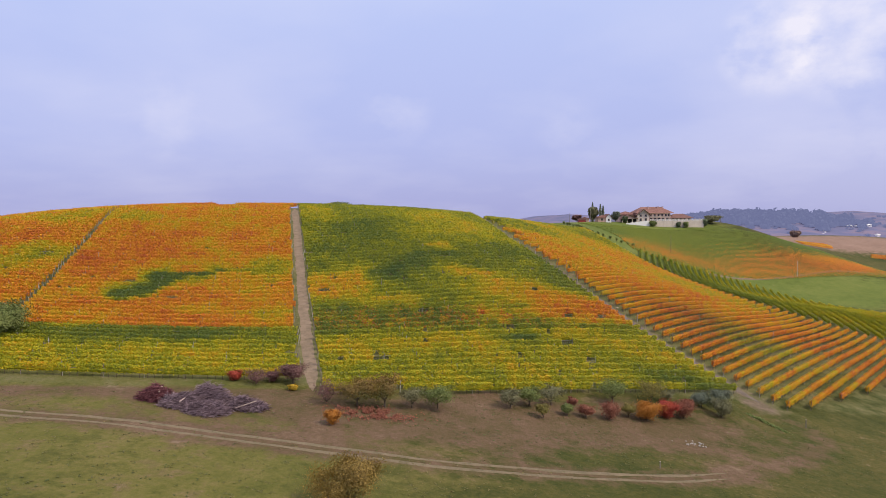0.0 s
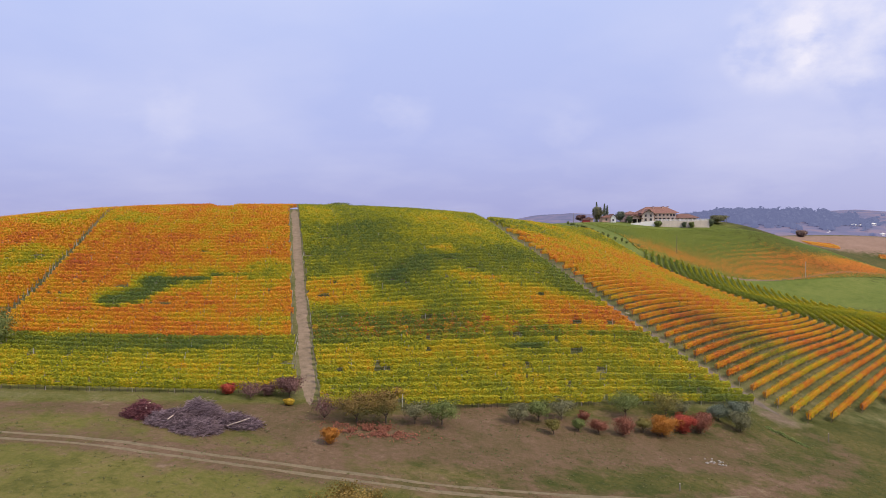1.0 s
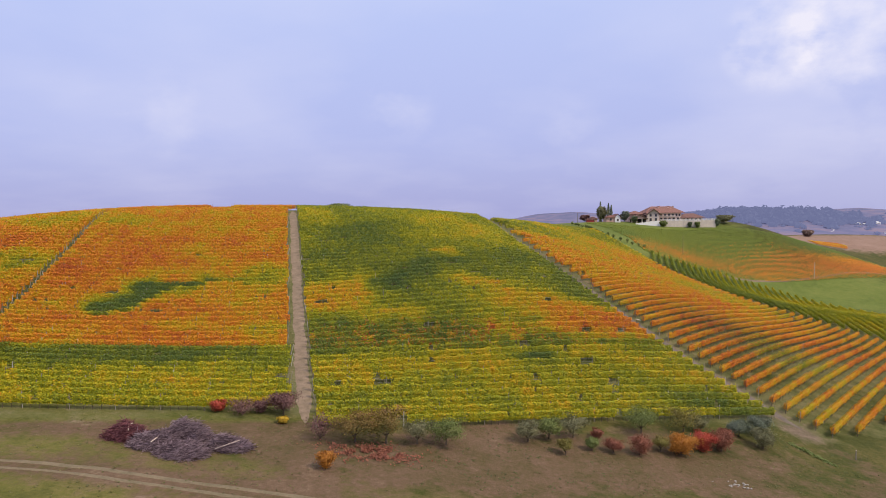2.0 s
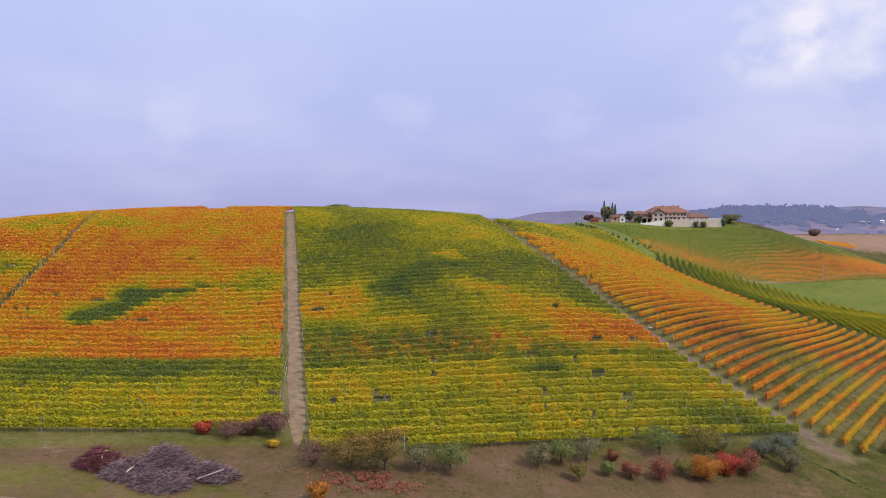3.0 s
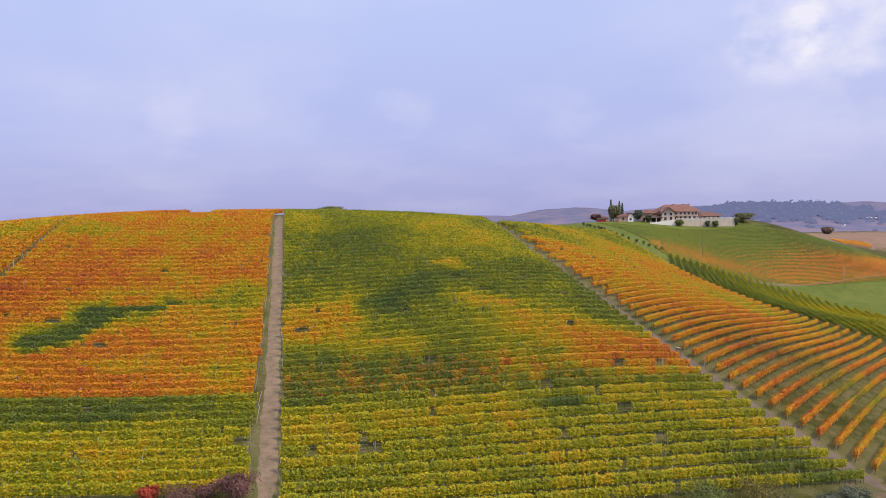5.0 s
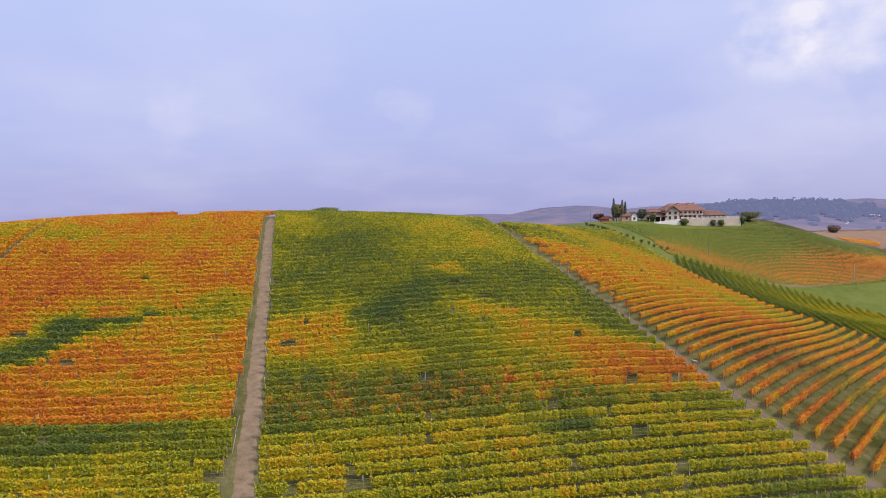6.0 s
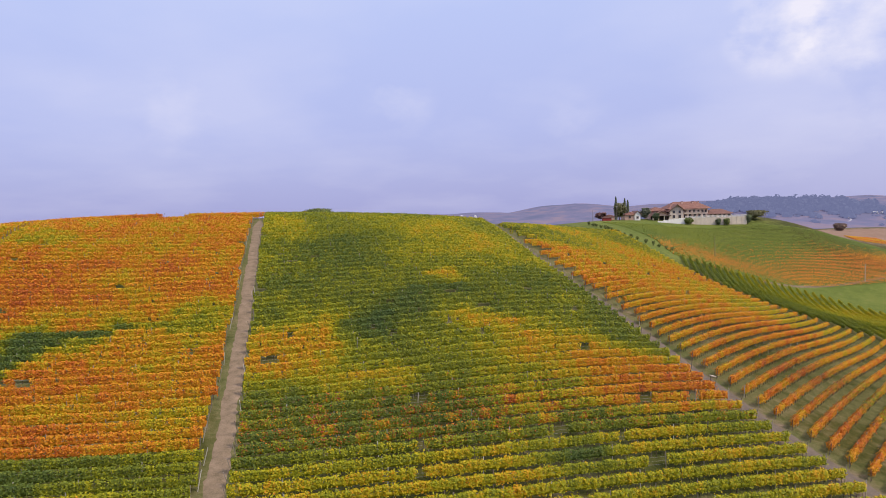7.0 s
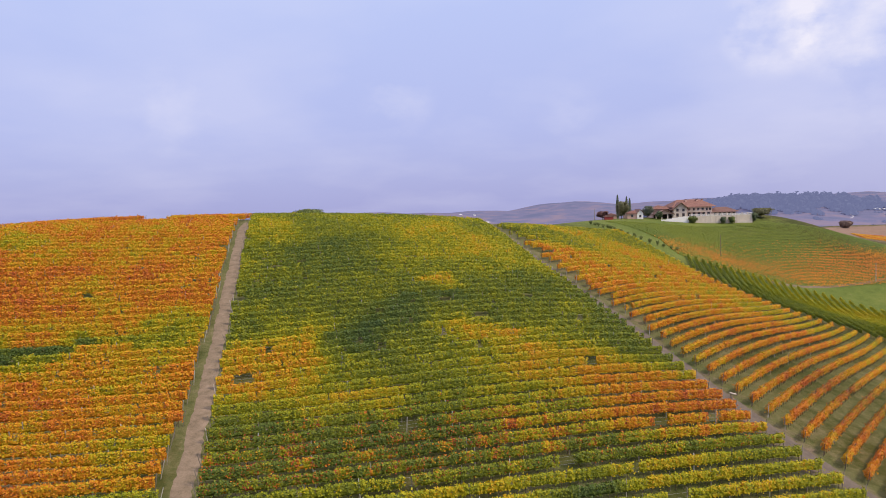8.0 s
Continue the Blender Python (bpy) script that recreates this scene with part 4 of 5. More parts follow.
# ---- pile of pruned branches ----
TWIG = two_tone("dry_twig", (0.06, 0.038, 0.048), (0.30, 0.22, 0.25), 1.2, fine=25, pieces=True)
TWIG_RED = two_tone("red_brown_twig", (0.075, 0.026, 0.034), (0.22, 0.085, 0.095), 1.2, fine=25, pieces=True)
CUT = two_tone("cut_branch", (0.45, 0.36, 0.30), (0.62, 0.52, 0.45), 3)


def brush_pile():
    r = np.random.RandomState(31)
    pile = thing("brush_pile", -31, 84, "sprawling pile of purplish pruned vine branches on grass", "brush pile")
    heaps = ((-37.2, 84.6, 2.3, 1.7, 1.9, TWIG_RED), (-33.6, 83.2, 2.6, 2.0, 1.5, TWIG), (-30.8, 86.0, 3.0, 1.9, 2.0, TWIG), (-29.6, 81.4, 2.8, 1.9, 1.5, TWIG), (-25.4, 84.2, 2.5, 1.6, 1.6, TWIG))
    for hx, hy, rx, ry, hz, mat in heaps:
        ang, rho = r.rand(1500) * 2 * math.pi, np.sqrt(r.rand(1500))
        paths = []
        for a, q in zip(ang, rho):
            lump = 0.5 + 1.0 * waves(hx + rx * math.cos(a) * q, hy + ry * math.sin(a) * q, 0.8)
            x, y = hx + rx * q * math.cos(a), hy + ry * q * math.sin(a)
            z = ground_at(x, y) + hz * 0.82 * (1 - q ** 3.5) * lump * (0.6 + 0.4 * r.rand())
            d = r.normal(0, 1, 3) * np.array([1, 1, 0.30])
            d = d / np.linalg.norm(d) * (0.35 + 0.6 * r.rand())
            c = np.array([x - pile.location.x, y - pile.location.y, z - pile.location.z])
            t = 0.012 + 0.022 * r.rand()
            paths.append([(*(c - d), t), (*(c + r.normal(0, 0.05, 3)), t), (*(c + d), t * 0.5)])
        part("twig_mound", mesh_from("twig_mound", *tubes(paths, 3), [mat]), None, pile, "tangle of dry twigs", kind="stuff")
        bm = bmesh.new()
        bmesh.ops.create_icosphere(bm, subdivisions=3, radius=1)
        for v in bm.verts:
            k = 0.78 + 0.3 * noise.noise(v.co * 2.5)
            v.co = Vector((v.co.x * rx * k, v.co.y * ry * k, v.co.z * hz * 0.55 * k))
        me = bpy.data.meshes.new("heart")
        bm.to_mesh(me)
        bm.free()
        me.materials.append(mat)
        core = part("heart", me, None, pile)
        core.location = (hx - pile.location.x, hy - pile.location.y, ground_at(hx, hy) - pile.location.z)
    for x, y, z, ang, L in ((-37.0, 84.2, 1.5, 0.6, 0.7), (-36.7, 84.0, 1.4, 2.0, 0.6), (-25.2, 83.0, 0.9, 0.3, 1.3), (-33, 82.2, 1.0, 1.2, 0.5)):
        c = np.array([x + 31, y - 84, ground_at(x, y) + z - pile.location.z])
        d = np.array([math.cos(ang), math.sin(ang), 0.25]) * L
        part("branch", mesh_from("branch", *tubes([[(*(c - d), 0.06), (*c, 0.055), (*(c + d), 0.045)]], 6), [CUT], True), None, pile, "pale cut branch lying on top")


brush_pile()


# ---- small things on the meadow ----
STONE = two_tone("pale_stone", (0.20, 0.18, 0.16), (0.42, 0.39, 0.35), 4)


def stones():
    r = np.random.RandomState(8)
    ob = thing("stone_heap", 34.8, 89.8, "scattered pale fieldstones on dry grass", "stones")
    for i in range(22):
        bm = bmesh.new()
        bmesh.ops.create_icosphere(bm, subdivisions=1, radius=0.07 + 0.09 * r.rand())
        for v in bm.verts:
            v.co = Vector((v.co.x * 1.3, v.co.y, v.co.z * 0.7)) * (0.8 + 0.4 * r.rand())
        x, y = 34.8 + r.normal(0, 1.0), 89.8 + r.normal(0, 0.5)
        p = part("stone", bm, STONE, ob)
        p.location = (x - 34.8, y - 89.8, ground_at(x, y) + 0.04 - ob.location.z)
        p.rotation_euler = (0, 0, r.rand() * 6)


stones()


def marker_post():
    """A dark post with a small pale plate beside the stony track."""
    ob = thing("marker_post", 39.4, 148.4, "dark post with a pale tilted plate beside the track", "post")
    part("shaft", mesh_from("shaft", *tubes([[(0, 0, -0.3, 0.06), (0.03, 0, 1.0, 0.05), (0.0, 0.02, 2.0, 0.045)]], 6), [WOOD], True), None, ob)
    bm = bmesh.new()
    block(bm, -0.1, -0.25, 1.98, 0.75, 0.25, 2.05)
    for v in bm.verts:
        v.co.z -= 0.25 * v.co.x
    part("plate", bm, CUT, ob, "pale tilted plate")


marker_post()


def stake(x, y, h, label):
    ob = thing("stake", x, y, label, "stake", "boundary stakes")
    bm = bmesh.new()
    block(bm, -0.06, -0.06, -0.3, 0.06, 0.06, h)
    for v in bm.verts:
        if v.co.z > 0:
            v.co.x *= 0.8
            v.co.y *= 0.8
    part("shaft", bm, POST, ob)
    bm = bmesh.new()
    block(bm, -0.06, -0.06, h, 0.06, 0.06, h + 0.06)
    part("cap", bm, CUT, ob)


stake(59.0, 105.7, 1.3, "pale wooden stake at the corner of the vineyard")
stake(26.3, 79.0, 0.8, "short wooden stake in the meadow")


def ditch_weeds():
    """A short eroded ditch with dark weeds along it."""
    r = np.random.RandomState(12)
    ob = thing("weeds", 51.5, 104.2, "dark weeds along a short eroded ditch", "weeds", kind="stuff")
    n = 900
    t = r.rand(n)
    x, y = 50.2 + 3.4 * t + r.normal(0, 0.22, n), 107.2 - 5.6 * t + r.normal(0, 0.3, n)
    pos = np.stack([x - 51.5, y - 104.2, height(x, y) - ob.location.z + 0.32 * r.rand(n) * (waves(x, y, 0.8) + 0.2)], -1)
    v, f = leaves(pos, np.array([0, -0.3, 0.8]) + r.normal(0, 0.7, (n, 3)), np.full(n, 0.18), r)
    part("foliage", mesh_from("foliage", v, f, [TREE_LEAF["green"]], False, {"autumn": np.repeat(r.rand(n) * 0.6, 4), "tone": np.repeat(0.5 + 0.4 * r.rand(n), 4)}), None, ob, kind="stuff")


ditch_weeds()


def tufts():
    """Coarse grass and weeds scattered over the meadow and the orchard floor."""
    r = np.random.RandomState(19)
    n = 9000
    x, y = r.uniform(-75, 75, n), r.uniform(40, 108, n)
    keep = (y - 0.25 * x < 97 + 4 * (x < -20)) & (waves(x, y, 3.0) + 0.5 * waves(x, y, 11, fleck) + 0.6 * r.rand(n) > 1.0)
    x, y = x[keep], y[keep]
    n = len(x)
    k = 3
    x, y = np.repeat(x, k) + r.normal(0, 0.12, n * k), np.repeat(y, k) + r.normal(0, 0.12, n * k)
    pos = np.stack([x, y, height(x, y) + 0.03 + 0.05 * r.rand(n * k)], -1)
    v, f = leaves(pos, np.array([0, -0.15, 1.0]) + r.normal(0, 0.35, (n * k, 3)), np.full(n * k, 0.13), r, True)
    hue = np.repeat(np.clip(waves(x, y, 14) * 0.9 + r.normal(0, 0.2, n * k), 0, 1), 3)
    me = mesh_from("grass", v, f, [leaf_material("grass_blade", dark=(0.055, 0.080, 0.020), light=(0.16, 0.13, 0.05))], False, {"autumn": hue, "tone": np.repeat(np.clip(r.normal(0.75, 0.15, n * k), 0, 1), 3)})
    tagged(new("grass", me), "coarse tufts of green and dry meadow grass", "grass", kind="stuff")


tufts()


# ---- villa on the next hill ----
PLASTER = two_tone("cream_plaster", (0.53, 0.42, 0.35), (0.67, 0.55, 0.46), 0.4, fine=6)
STONEWALL = two_tone("pale_stone_plaster", (0.52, 0.45, 0.38), (0.66, 0.58, 0.49), 0.5, fine=5)
PINK = two_tone("pink_plaster", (0.52, 0.34, 0.27), (0.64, 0.45, 0.37), 0.4, fine=6)
WHITE = two_tone("white_plaster", (0.74, 0.72, 0.70), (0.84, 0.82, 0.80), 0.4, fine=6)
TILE = two_tone("terracotta_tile", (0.17, 0.085, 0.07), (0.28, 0.15, 0.125), 0.7, fine=8)
TILE_DARK = two_tone("weathered_tile", (0.14, 0.075, 0.068), (0.24, 0.14, 0.12), 0.7, fine=8)
PORCH_SHADE = two_tone("painted_porch_shade", (0.05, 0.042, 0.036), (0.085, 0.07, 0.06), 1)
FRAME = two_tone("brown_window_frame", (0.10, 0.06, 0.04), (0.16, 0.10, 0.07), 2)
REDPAINT = two_tone("dull_red_paint", (0.22, 0.035, 0.035), (0.34, 0.06, 0.05), 1, 0.5)
glass, gnt, gb = material("window_glass", 0.1, 0.5)
gb.inputs["Base Color"].default_value = (0.045, 0.05, 0.06, 1)


def box_part(name, mat, parent, x0, y0, z0, x1, y1, z1, label=""):
    bm = bmesh.new()
    block(bm, x0, y0, z0, x1, y1, z1)
    return part(name, bm, mat, parent, label)


def hip_roof(parent, x0, y0, x1, y1, eave, ridge, mat, over=0.8, gable_l=False, gable_r=False, label="", hips=0.5):
    """A tiled roof with a ridge along x, its eaves with thickness; hipped unless an end is a gable. Tile courses stand as steps."""
    bm = bmesh.new()
    x0, y0, x1, y1 = x0 - over, y0 - over, x1 + over, y1 + over
    ym, inset = (y0 + y1) / 2, (y1 - y0) * hips
    ra, rb = (x0 if gable_l else x0 + inset), (x1 if gable_r else x1 - inset)
    n = 9
    rings = []
    for i in range(n + 1):
        t = i / n
        xa, xb = x0 + (ra - x0) * t, x1 + (rb - x1) * t
        ya, yb = y0 + (ym - y0) * t, y1 + (ym - y1) * t
        for dz in ((0.0,) if i == 0 else (-0.02, 0.07)):
            z = eave + (ridge - eave) * t + (dz if i < n else 0)
            rings.append([bm.verts.new(p) for p in ((xa, ya, z), (xb, ya, z), (xb, yb + 1e-3, z), (xa, yb + 1e-3, z))])
    under = [bm.verts.new((v.co.x, v.co.y, eave - 0.22)) for v in rings[0]]
    rings.insert(0, under)
    for a, b in zip(rings[:-1], rings[1:]):
        for k in range(4):
            bm.faces.new((a[k], a[(k + 1) % 4], b[(k + 1) % 4], b[k]))
    bm.faces.new(under[::-1])
    bm.faces.new(rings[-1])
    return part("roof", bm, mat, parent, label)



def window(parent, x, y, z, w, h, arch=False):
    """A window in a wall that faces -y: proud surround, dark glass, mullion and sill."""
    ob = new("window")
    ob.parent = parent
    ob.location = (x, y, z)
    t = 0.12
    bm = bmesh.new()
    block(bm, -w / 2 - t, -0.07, 0, -w / 2, 0.03, h)
    block(bm, w / 2, -0.07, 0, w / 2 + t, 0.03, h)
    block(bm, -w / 2 - t, -0.07, h, w / 2 + t, 0.03, h + t)
    block(bm, -0.03, -0.05, 0, 0.03, 0.03, h)
    if arch:
        block(bm, -w / 2, -0.07, h + t, w / 2, 0.03, h + t * 2.2)
    part("frame", bm, FRAME, ob)
    box_part("sill", STONEWALL, ob, -w / 2 - 0.2, -0.16, -0.1, w / 2 + 0.2, 0.03, -0.005)
    box_part("pane", glass, ob, -w / 2, -0.02, 0, w / 2, 0.02, h)


def front_gable(parent, x0, x1, y0, y1, eave, ridge, mat, over=0.8, label="", face=None):
    """A pitched roof whose ridge runs back along y, with brown bargeboards and a gable wall at its front."""
    xm = (x0 + x1) / 2
    rise = (ridge - eave) / ((x1 - x0) / 2)
    bm = bmesh.new()
    n = 7
    for sgn in (-1, 1):
        half = (x1 - x0) / 2 + over
        for k in range(n):
            a, b = k / n, (k + 1) / n
            q = []
            for t, dz in ((a, 0.05), (b, 0.0)):
                q.append((xm + sgn * half * t, ridge - rise * half * t + dz))
            lo = [bm.verts.new((x, y, z - 0.2)) for y in (y0 - over, y1) for x, z in q]
            hi = [bm.verts.new((x, y, z)) for y in (y0 - over, y1) for x, z in q]
            for f in ((hi[0], hi[1], hi[3], hi[2]), (lo[2], lo[3], lo[1], lo[0]), (lo[0], lo[1], hi[1], hi[0]), (lo[3], lo[2], hi[2], hi[3]), (lo[1], lo[3], hi[3], hi[1]), (lo[2], lo[0], hi[0], hi[2])):
                bm.faces.new(f)
    part("roof", bm, mat, parent, label)
    bm = bmesh.new()
    for sgn in (-1, 1):
        half = (x1 - x0) / 2 + over
        q = [(xm, ridge + 0.1), (xm + sgn * half, ridge - rise * half + 0.1), (xm + sgn * half, ridge - rise * half - 0.4), (xm, ridge - 0.45)]
        a, b = [bm.verts.new((x, y0 - over - 0.16, z)) for x, z in q], [bm.verts.new((x, y0 - over - 0.01, z)) for x, z in q]
        bm.faces.new(a)
        bm.faces.new(b[::-1])
        for k in range(4):
            bm.faces.new((a[k], b[k], b[(k + 1) % 4], a[(k + 1) % 4]))
    part("bargeboard", bm, FRAME, parent)
    if face:
        bm = bmesh.new()
        tri = [(x0, eave - 0.25), (x1, eave - 0.25), (xm, ridge - 0.3)]
        a, b = [bm.verts.new((x, y0, z)) for x, z in tri], [bm.verts.new((x, y0 + 0.3, z)) for x, z in tri]
        bm.faces.new(a)
        bm.faces.new(b[::-1])
        for k in range(3):
            bm.faces.new((a[k], b[k], b[(k + 1) % 3], a[(k + 1) % 3]))
        part("gable", bm, face, parent)


def villa():
    v = thing("villa", 133, 414, "large cream villa with terracotta roofs above a terrace", "house", z=22.6)
    X = lambda x: x - 133
    Y = lambda y: y - 414
    box_part("wall", PLASTER, v, X(123.6), Y(414), -4.5, X(144.4), Y(428), 5.2, "cream plastered main block")
    hip_roof(v, X(123.6), Y(414), X(144.4), Y(428), 5.1, 9.0, TILE, 1.6, label="broad hipped terracotta roof", hips=0.34)
    # gabled bay at the front
    box_part("wall", STONEWALL, v, X(122.8), Y(411.6), -4.5, X(130.0), Y(413.98), 4.6, "projecting stone-coloured bay")
    front_gable(v, X(122.8), X(130.0), Y(411.6), Y(419.5), 4.7, 7.5, TILE_DARK, 1.2, "gabled tile roof over the bay", STONEWALL)
    # left wing with gabled porch
    box_part("wall", PINK, v, X(113.6), Y(417), -4.5, X(122.78), Y(428), 4.4, "rose plastered wing")
    hip_roof(v, X(113.6), Y(417), X(122.6), Y(428), 4.4, 6.3, TILE, 1.0, label="terracotta roof of the wing", hips=0.4)
    for x in (113.2, 116.2, 119.4, 122.2):
        box_part("pillar", STONEWALL, v, X(x), Y(411.6), -3.5, X(x + 0.5), Y(412.1), 1.7)
    front_gable(v, X(113.0), X(122.7), Y(411.6), Y(416.9), 1.75, 3.9, TILE_DARK, 0.5, "tiled porch roof on pillars", PINK)
    # dark panel on the wing wall stands in for shade under the porch
    box_part("shade_panel", PORCH_SHADE, v, X(114.0), Y(416.8), -2.2, X(122.4), Y(416.98), 1.4, "dark panel painted as the shaded recess behind the porch")
    # right wing
    box_part("wall", PLASTER, v, X(144.42), Y(415), -4.5, X(157.6), Y(424), 1.9, "low cream wing")
    hip_roof(v, X(144.9), Y(415), X(157.6), Y(424), 1.9, 4.4, TILE_DARK, 1.3, label="long low tiled roof", hips=0.42)
    # windows
    for x in (132.0, 134.4, 136.8, 139.2, 141.4, 143.2):
        window(v, X(x), Y(413.98), 2.9, 0.9, 1.3)
    for x in (132.0, 134.6, 137.2, 139.8, 142.4):
        window(v, X(x), Y(413.98), 0.0, 1.2, 1.7, arch=True)
    for x in (124.8, 128.0):
        window(v, X(x), Y(411.58), 2.7, 1.0, 1.3)
        window(v, X(x), Y(411.58), 0.0, 1.1, 1.6)
    for x in (146.4, 148.9, 151.4, 153.9, 156.4):
        window(v, X(x), Y(414.98), -0.3, 1.1, 1.5, arch=True)
    # balcony along the front
    box_part("balcony", STONEWALL, v, X(130.8), Y(412.6), 2.2, X(140.5), Y(413.96), 2.38)
    for x in np.arange(130.9, 140.4, 0.6):
        box_part("baluster", STONEWALL, v, X(x), Y(412.65), 2.39, X(x + 0.12), Y(412.77), 3.1)
    box_part("handrail", STONEWALL, v, X(130.8), Y(412.6), 3.11, X(140.5), Y(412.82), 3.22)
    for x, y in ((131.5, 418.5), (137.6, 419), (141.0, 420)):
        chimney = box_part("chimney", PINK, v, X(x), Y(y), 6.2, X(x + 0.8), Y(y + 0.8), 8.9)
        box_part("cap", TILE, chimney, X(x - 0.15), Y(y - 0.15), 8.91, X(x + 0.95), Y(y + 0.95), 9.15)


villa()


def terrace():
    t = thing("terrace_wall", 145, 404, "long pale terrace wall with piers and balustrade", "wall", z=20.5)
    X = lambda x: x - 145
    top = 3.1
    for i in range(12):
        x = 128.4 + 2.74 * i
        box_part("panel", STONEWALL, t, X(x + 0.36), -0.15, -4.5, X(x + 2.74), 0.25, top - 0.9)
        box_part("pier", STONEWALL, t, X(x), -0.25, -4.5, X(x + 0.35), 0.35, top + 0.25)
        box_part("coping", WHITE, t, X(x + 0.36), -0.22, top - 0.895, X(x + 2.74), 0.32, top - 0.75)
        box_part("handrail", WHITE, t, X(x + 0.36), -0.1, top - 0.1, X(x + 2.74), 0.2, top + 0.05)
        for k in range(6):
            box_part("baluster", WHITE, t, X(x + 0.6 + 0.4 * k), -0.05, top - 0.745, X(x + 0.72 + 0.4 * k), 0.12, top - 0.105)
    box_part("floor", STONEWALL, t, X(128.4), 0.36, 1.4, X(161.3), 7.0, top - 1.0, "paved terrace")
    w = thing("ramp_wall", 122, 403, "white garden wall stepping up to the terrace", "wall", z=20.0)
    for i in range(5):
        box_part("step_wall", WHITE, w, -8.8 + 2.9 * i, -0.2, -2.5, -5.91 + 2.9 * i, 0.3, 1.5 + 0.32 * i)


terrace()


def white_house():
    h = thing("farmhouse", 101, 411, "small white gabled farmhouse with a tiled roof", "house", z=21.2)
    h.scale = (1.1, 1.1, 1.0)
    box_part("wall", PINK, h, -3.4, -1.5, -2, 1.3, 6, 4.0, "rose-coloured front")
    box_part("wall", WHITE, h, 1.32, -2.0, -2, 4.2, 6, 4.0, "white gable end")
    bm = bmesh.new()
    tri = [(1.32, -2.05, 4.0), (4.2, -2.05, 4.0), (2.76, -2.05, 5.7)]
    a = [bm.verts.new(p) for p in tri]
    b = [bm.verts.new((x, 6.0, z)) for x, _, z in tri]
    bm.faces.new(a)
    bm.faces.new(b[::-1])
    for i in range(3):
        bm.faces.new((a[i], b[i], b[(i + 1) % 3], a[(i + 1) % 3]))
    part("gable", bm, WHITE, h)
    bm = bmesh.new()
    for s in (-1, 1):
        q = [(2.76, -2.5, 5.95), (2.76, 6.5, 5.95), (2.76 + 1.9 * s, 6.5, 3.8), (2.76 + 1.9 * s, -2.5, 3.8)]
        lo = [bm.verts.new(p) for p in q]
        hi = [bm.verts.new((x, y, z + 0.16)) for x, y, z in q]
        bm.faces.new(hi)
        bm.faces.new(lo[::-1])
        for i in range(4):
            bm.faces.new((lo[i], lo[(i + 1) % 4], hi[(i + 1) % 4], hi[i]))
    part("roof", bm, TILE_DARK, h)
    hip_roof(h, -3.4, -1.5, 1.0, 6, 4.0, 5.5, TILE, 0.5, gable_r=True)
    window(h, 2.76, -2.02, 1.8, 0.8, 1.1)
    window(h, -1.0, -1.52, 2.0, 0.8, 1.2)
    window(h, -1.0, -1.52, -0.2, 0.8, 1.2)
    o = thing("outbuilding", 90.4, 414, "small rose-walled outbuilding with a flat tiled roof", "house", z=21.0)
    box_part("wall", PINK, o, -2.4, 0, -2, 2.4, 5, 3.6)
    hip_roof(o, -2.4, 0, 2.4, 5, 3.6, 4.6, TILE_DARK, 0.4)
    window(o, 0.2, -0.02, 1.2, 0.8, 1.1)
    s = thing("shed", 86.3, 404, "low dull red shed beside the vineyard", "shed")
    box_part("wall", REDPAINT, s, -2.2, 0, -1, 2.2, 3, 1.7)
    hip_roof(s, -2.2, 0, 2.2, 3, 1.7, 2.4, TILE_DARK, 0.3)


white_house()


def pole(x, y, h, label, cross=False):
    p = thing("utility_pole", x, y, label, "pole", "utility poles")
    part("shaft", mesh_from("shaft", *tubes([[(0, 0, -0.5, 0.17), (0, 0, h * 0.5, 0.14), (0, 0, h, 0.10)]], 8), [POST], True), None, p)
    if cross:
        box_part("crossarm", POST, p, -0.7, -0.06, h - 0.6, 0.7, 0.06, h - 0.45)


pole(123, 352, 9.5, "tall grey pole standing among the green vine rows")
pole(187.5, 345, 8.5, "tall grey pole standing in the green meadow")
pole(91.5, 404, 8.0, "wooden utility pole beside the farmhouse", True)
pole(79.5, 408, 6.0, "thin pole beside the shed")
pole(176.5, 415, 5.5, "thin pole beside the terrace")

tree(93.6, 407, 9.5, 4.4, "grey", "tall grey-brown tree beside the farmhouse", "garden_tree", dense=3, size=0.5, stem=0.2)
# pale blue-grey leaf colour on this evergreen stands in for distance haze
tree(109.6, 414, 6.6, 3.8, "blue", "grey-green evergreen beside the farmhouse", "evergreen_tree", dense=3, size=0.4, stem=0.12)
tree(114.0, 409, 4.4, 2.2, "conifer", "small dark evergreen beside the villa porch", "evergreen_tree", dense=2.5, size=0.4, stem=0.12)
tree(129.6, 402.6, 3.6, 3.0, "green", "round green bush at the terrace wall", "garden_bush", dense=2.5, size=0.4, stem=0.1, category="bush")
tree(145.6, 402.8, 3.4, 1.8, "conifer", "clipped evergreen before the terrace wall", "garden_bush", dense=2.5, size=0.35, stem=0.1, category="bush")
tree(150.2, 402.8, 3.4, 2.4, "green", "round green bush before the terrace wall", "garden_bush", dense=2.5, size=0.4, stem=0.1, category="bush")
tree(162.2, 405, 4.6, 3.0, "conifer", "dark bush at the end of the terrace", "garden_bush", dense=2.5, size=0.4, stem=0.1, category="bush")
tree(170.5, 414, 5.0, 8.0, "grey", "low grey-green tree beyond the terrace", "garden_tree", dense=2.5, size=0.5, stem=0.12)
tree(84.5, 411, 4.5, 4.5, "plum", "reddish tree beside the shed", "garden_tree", dense=2, size=0.45)


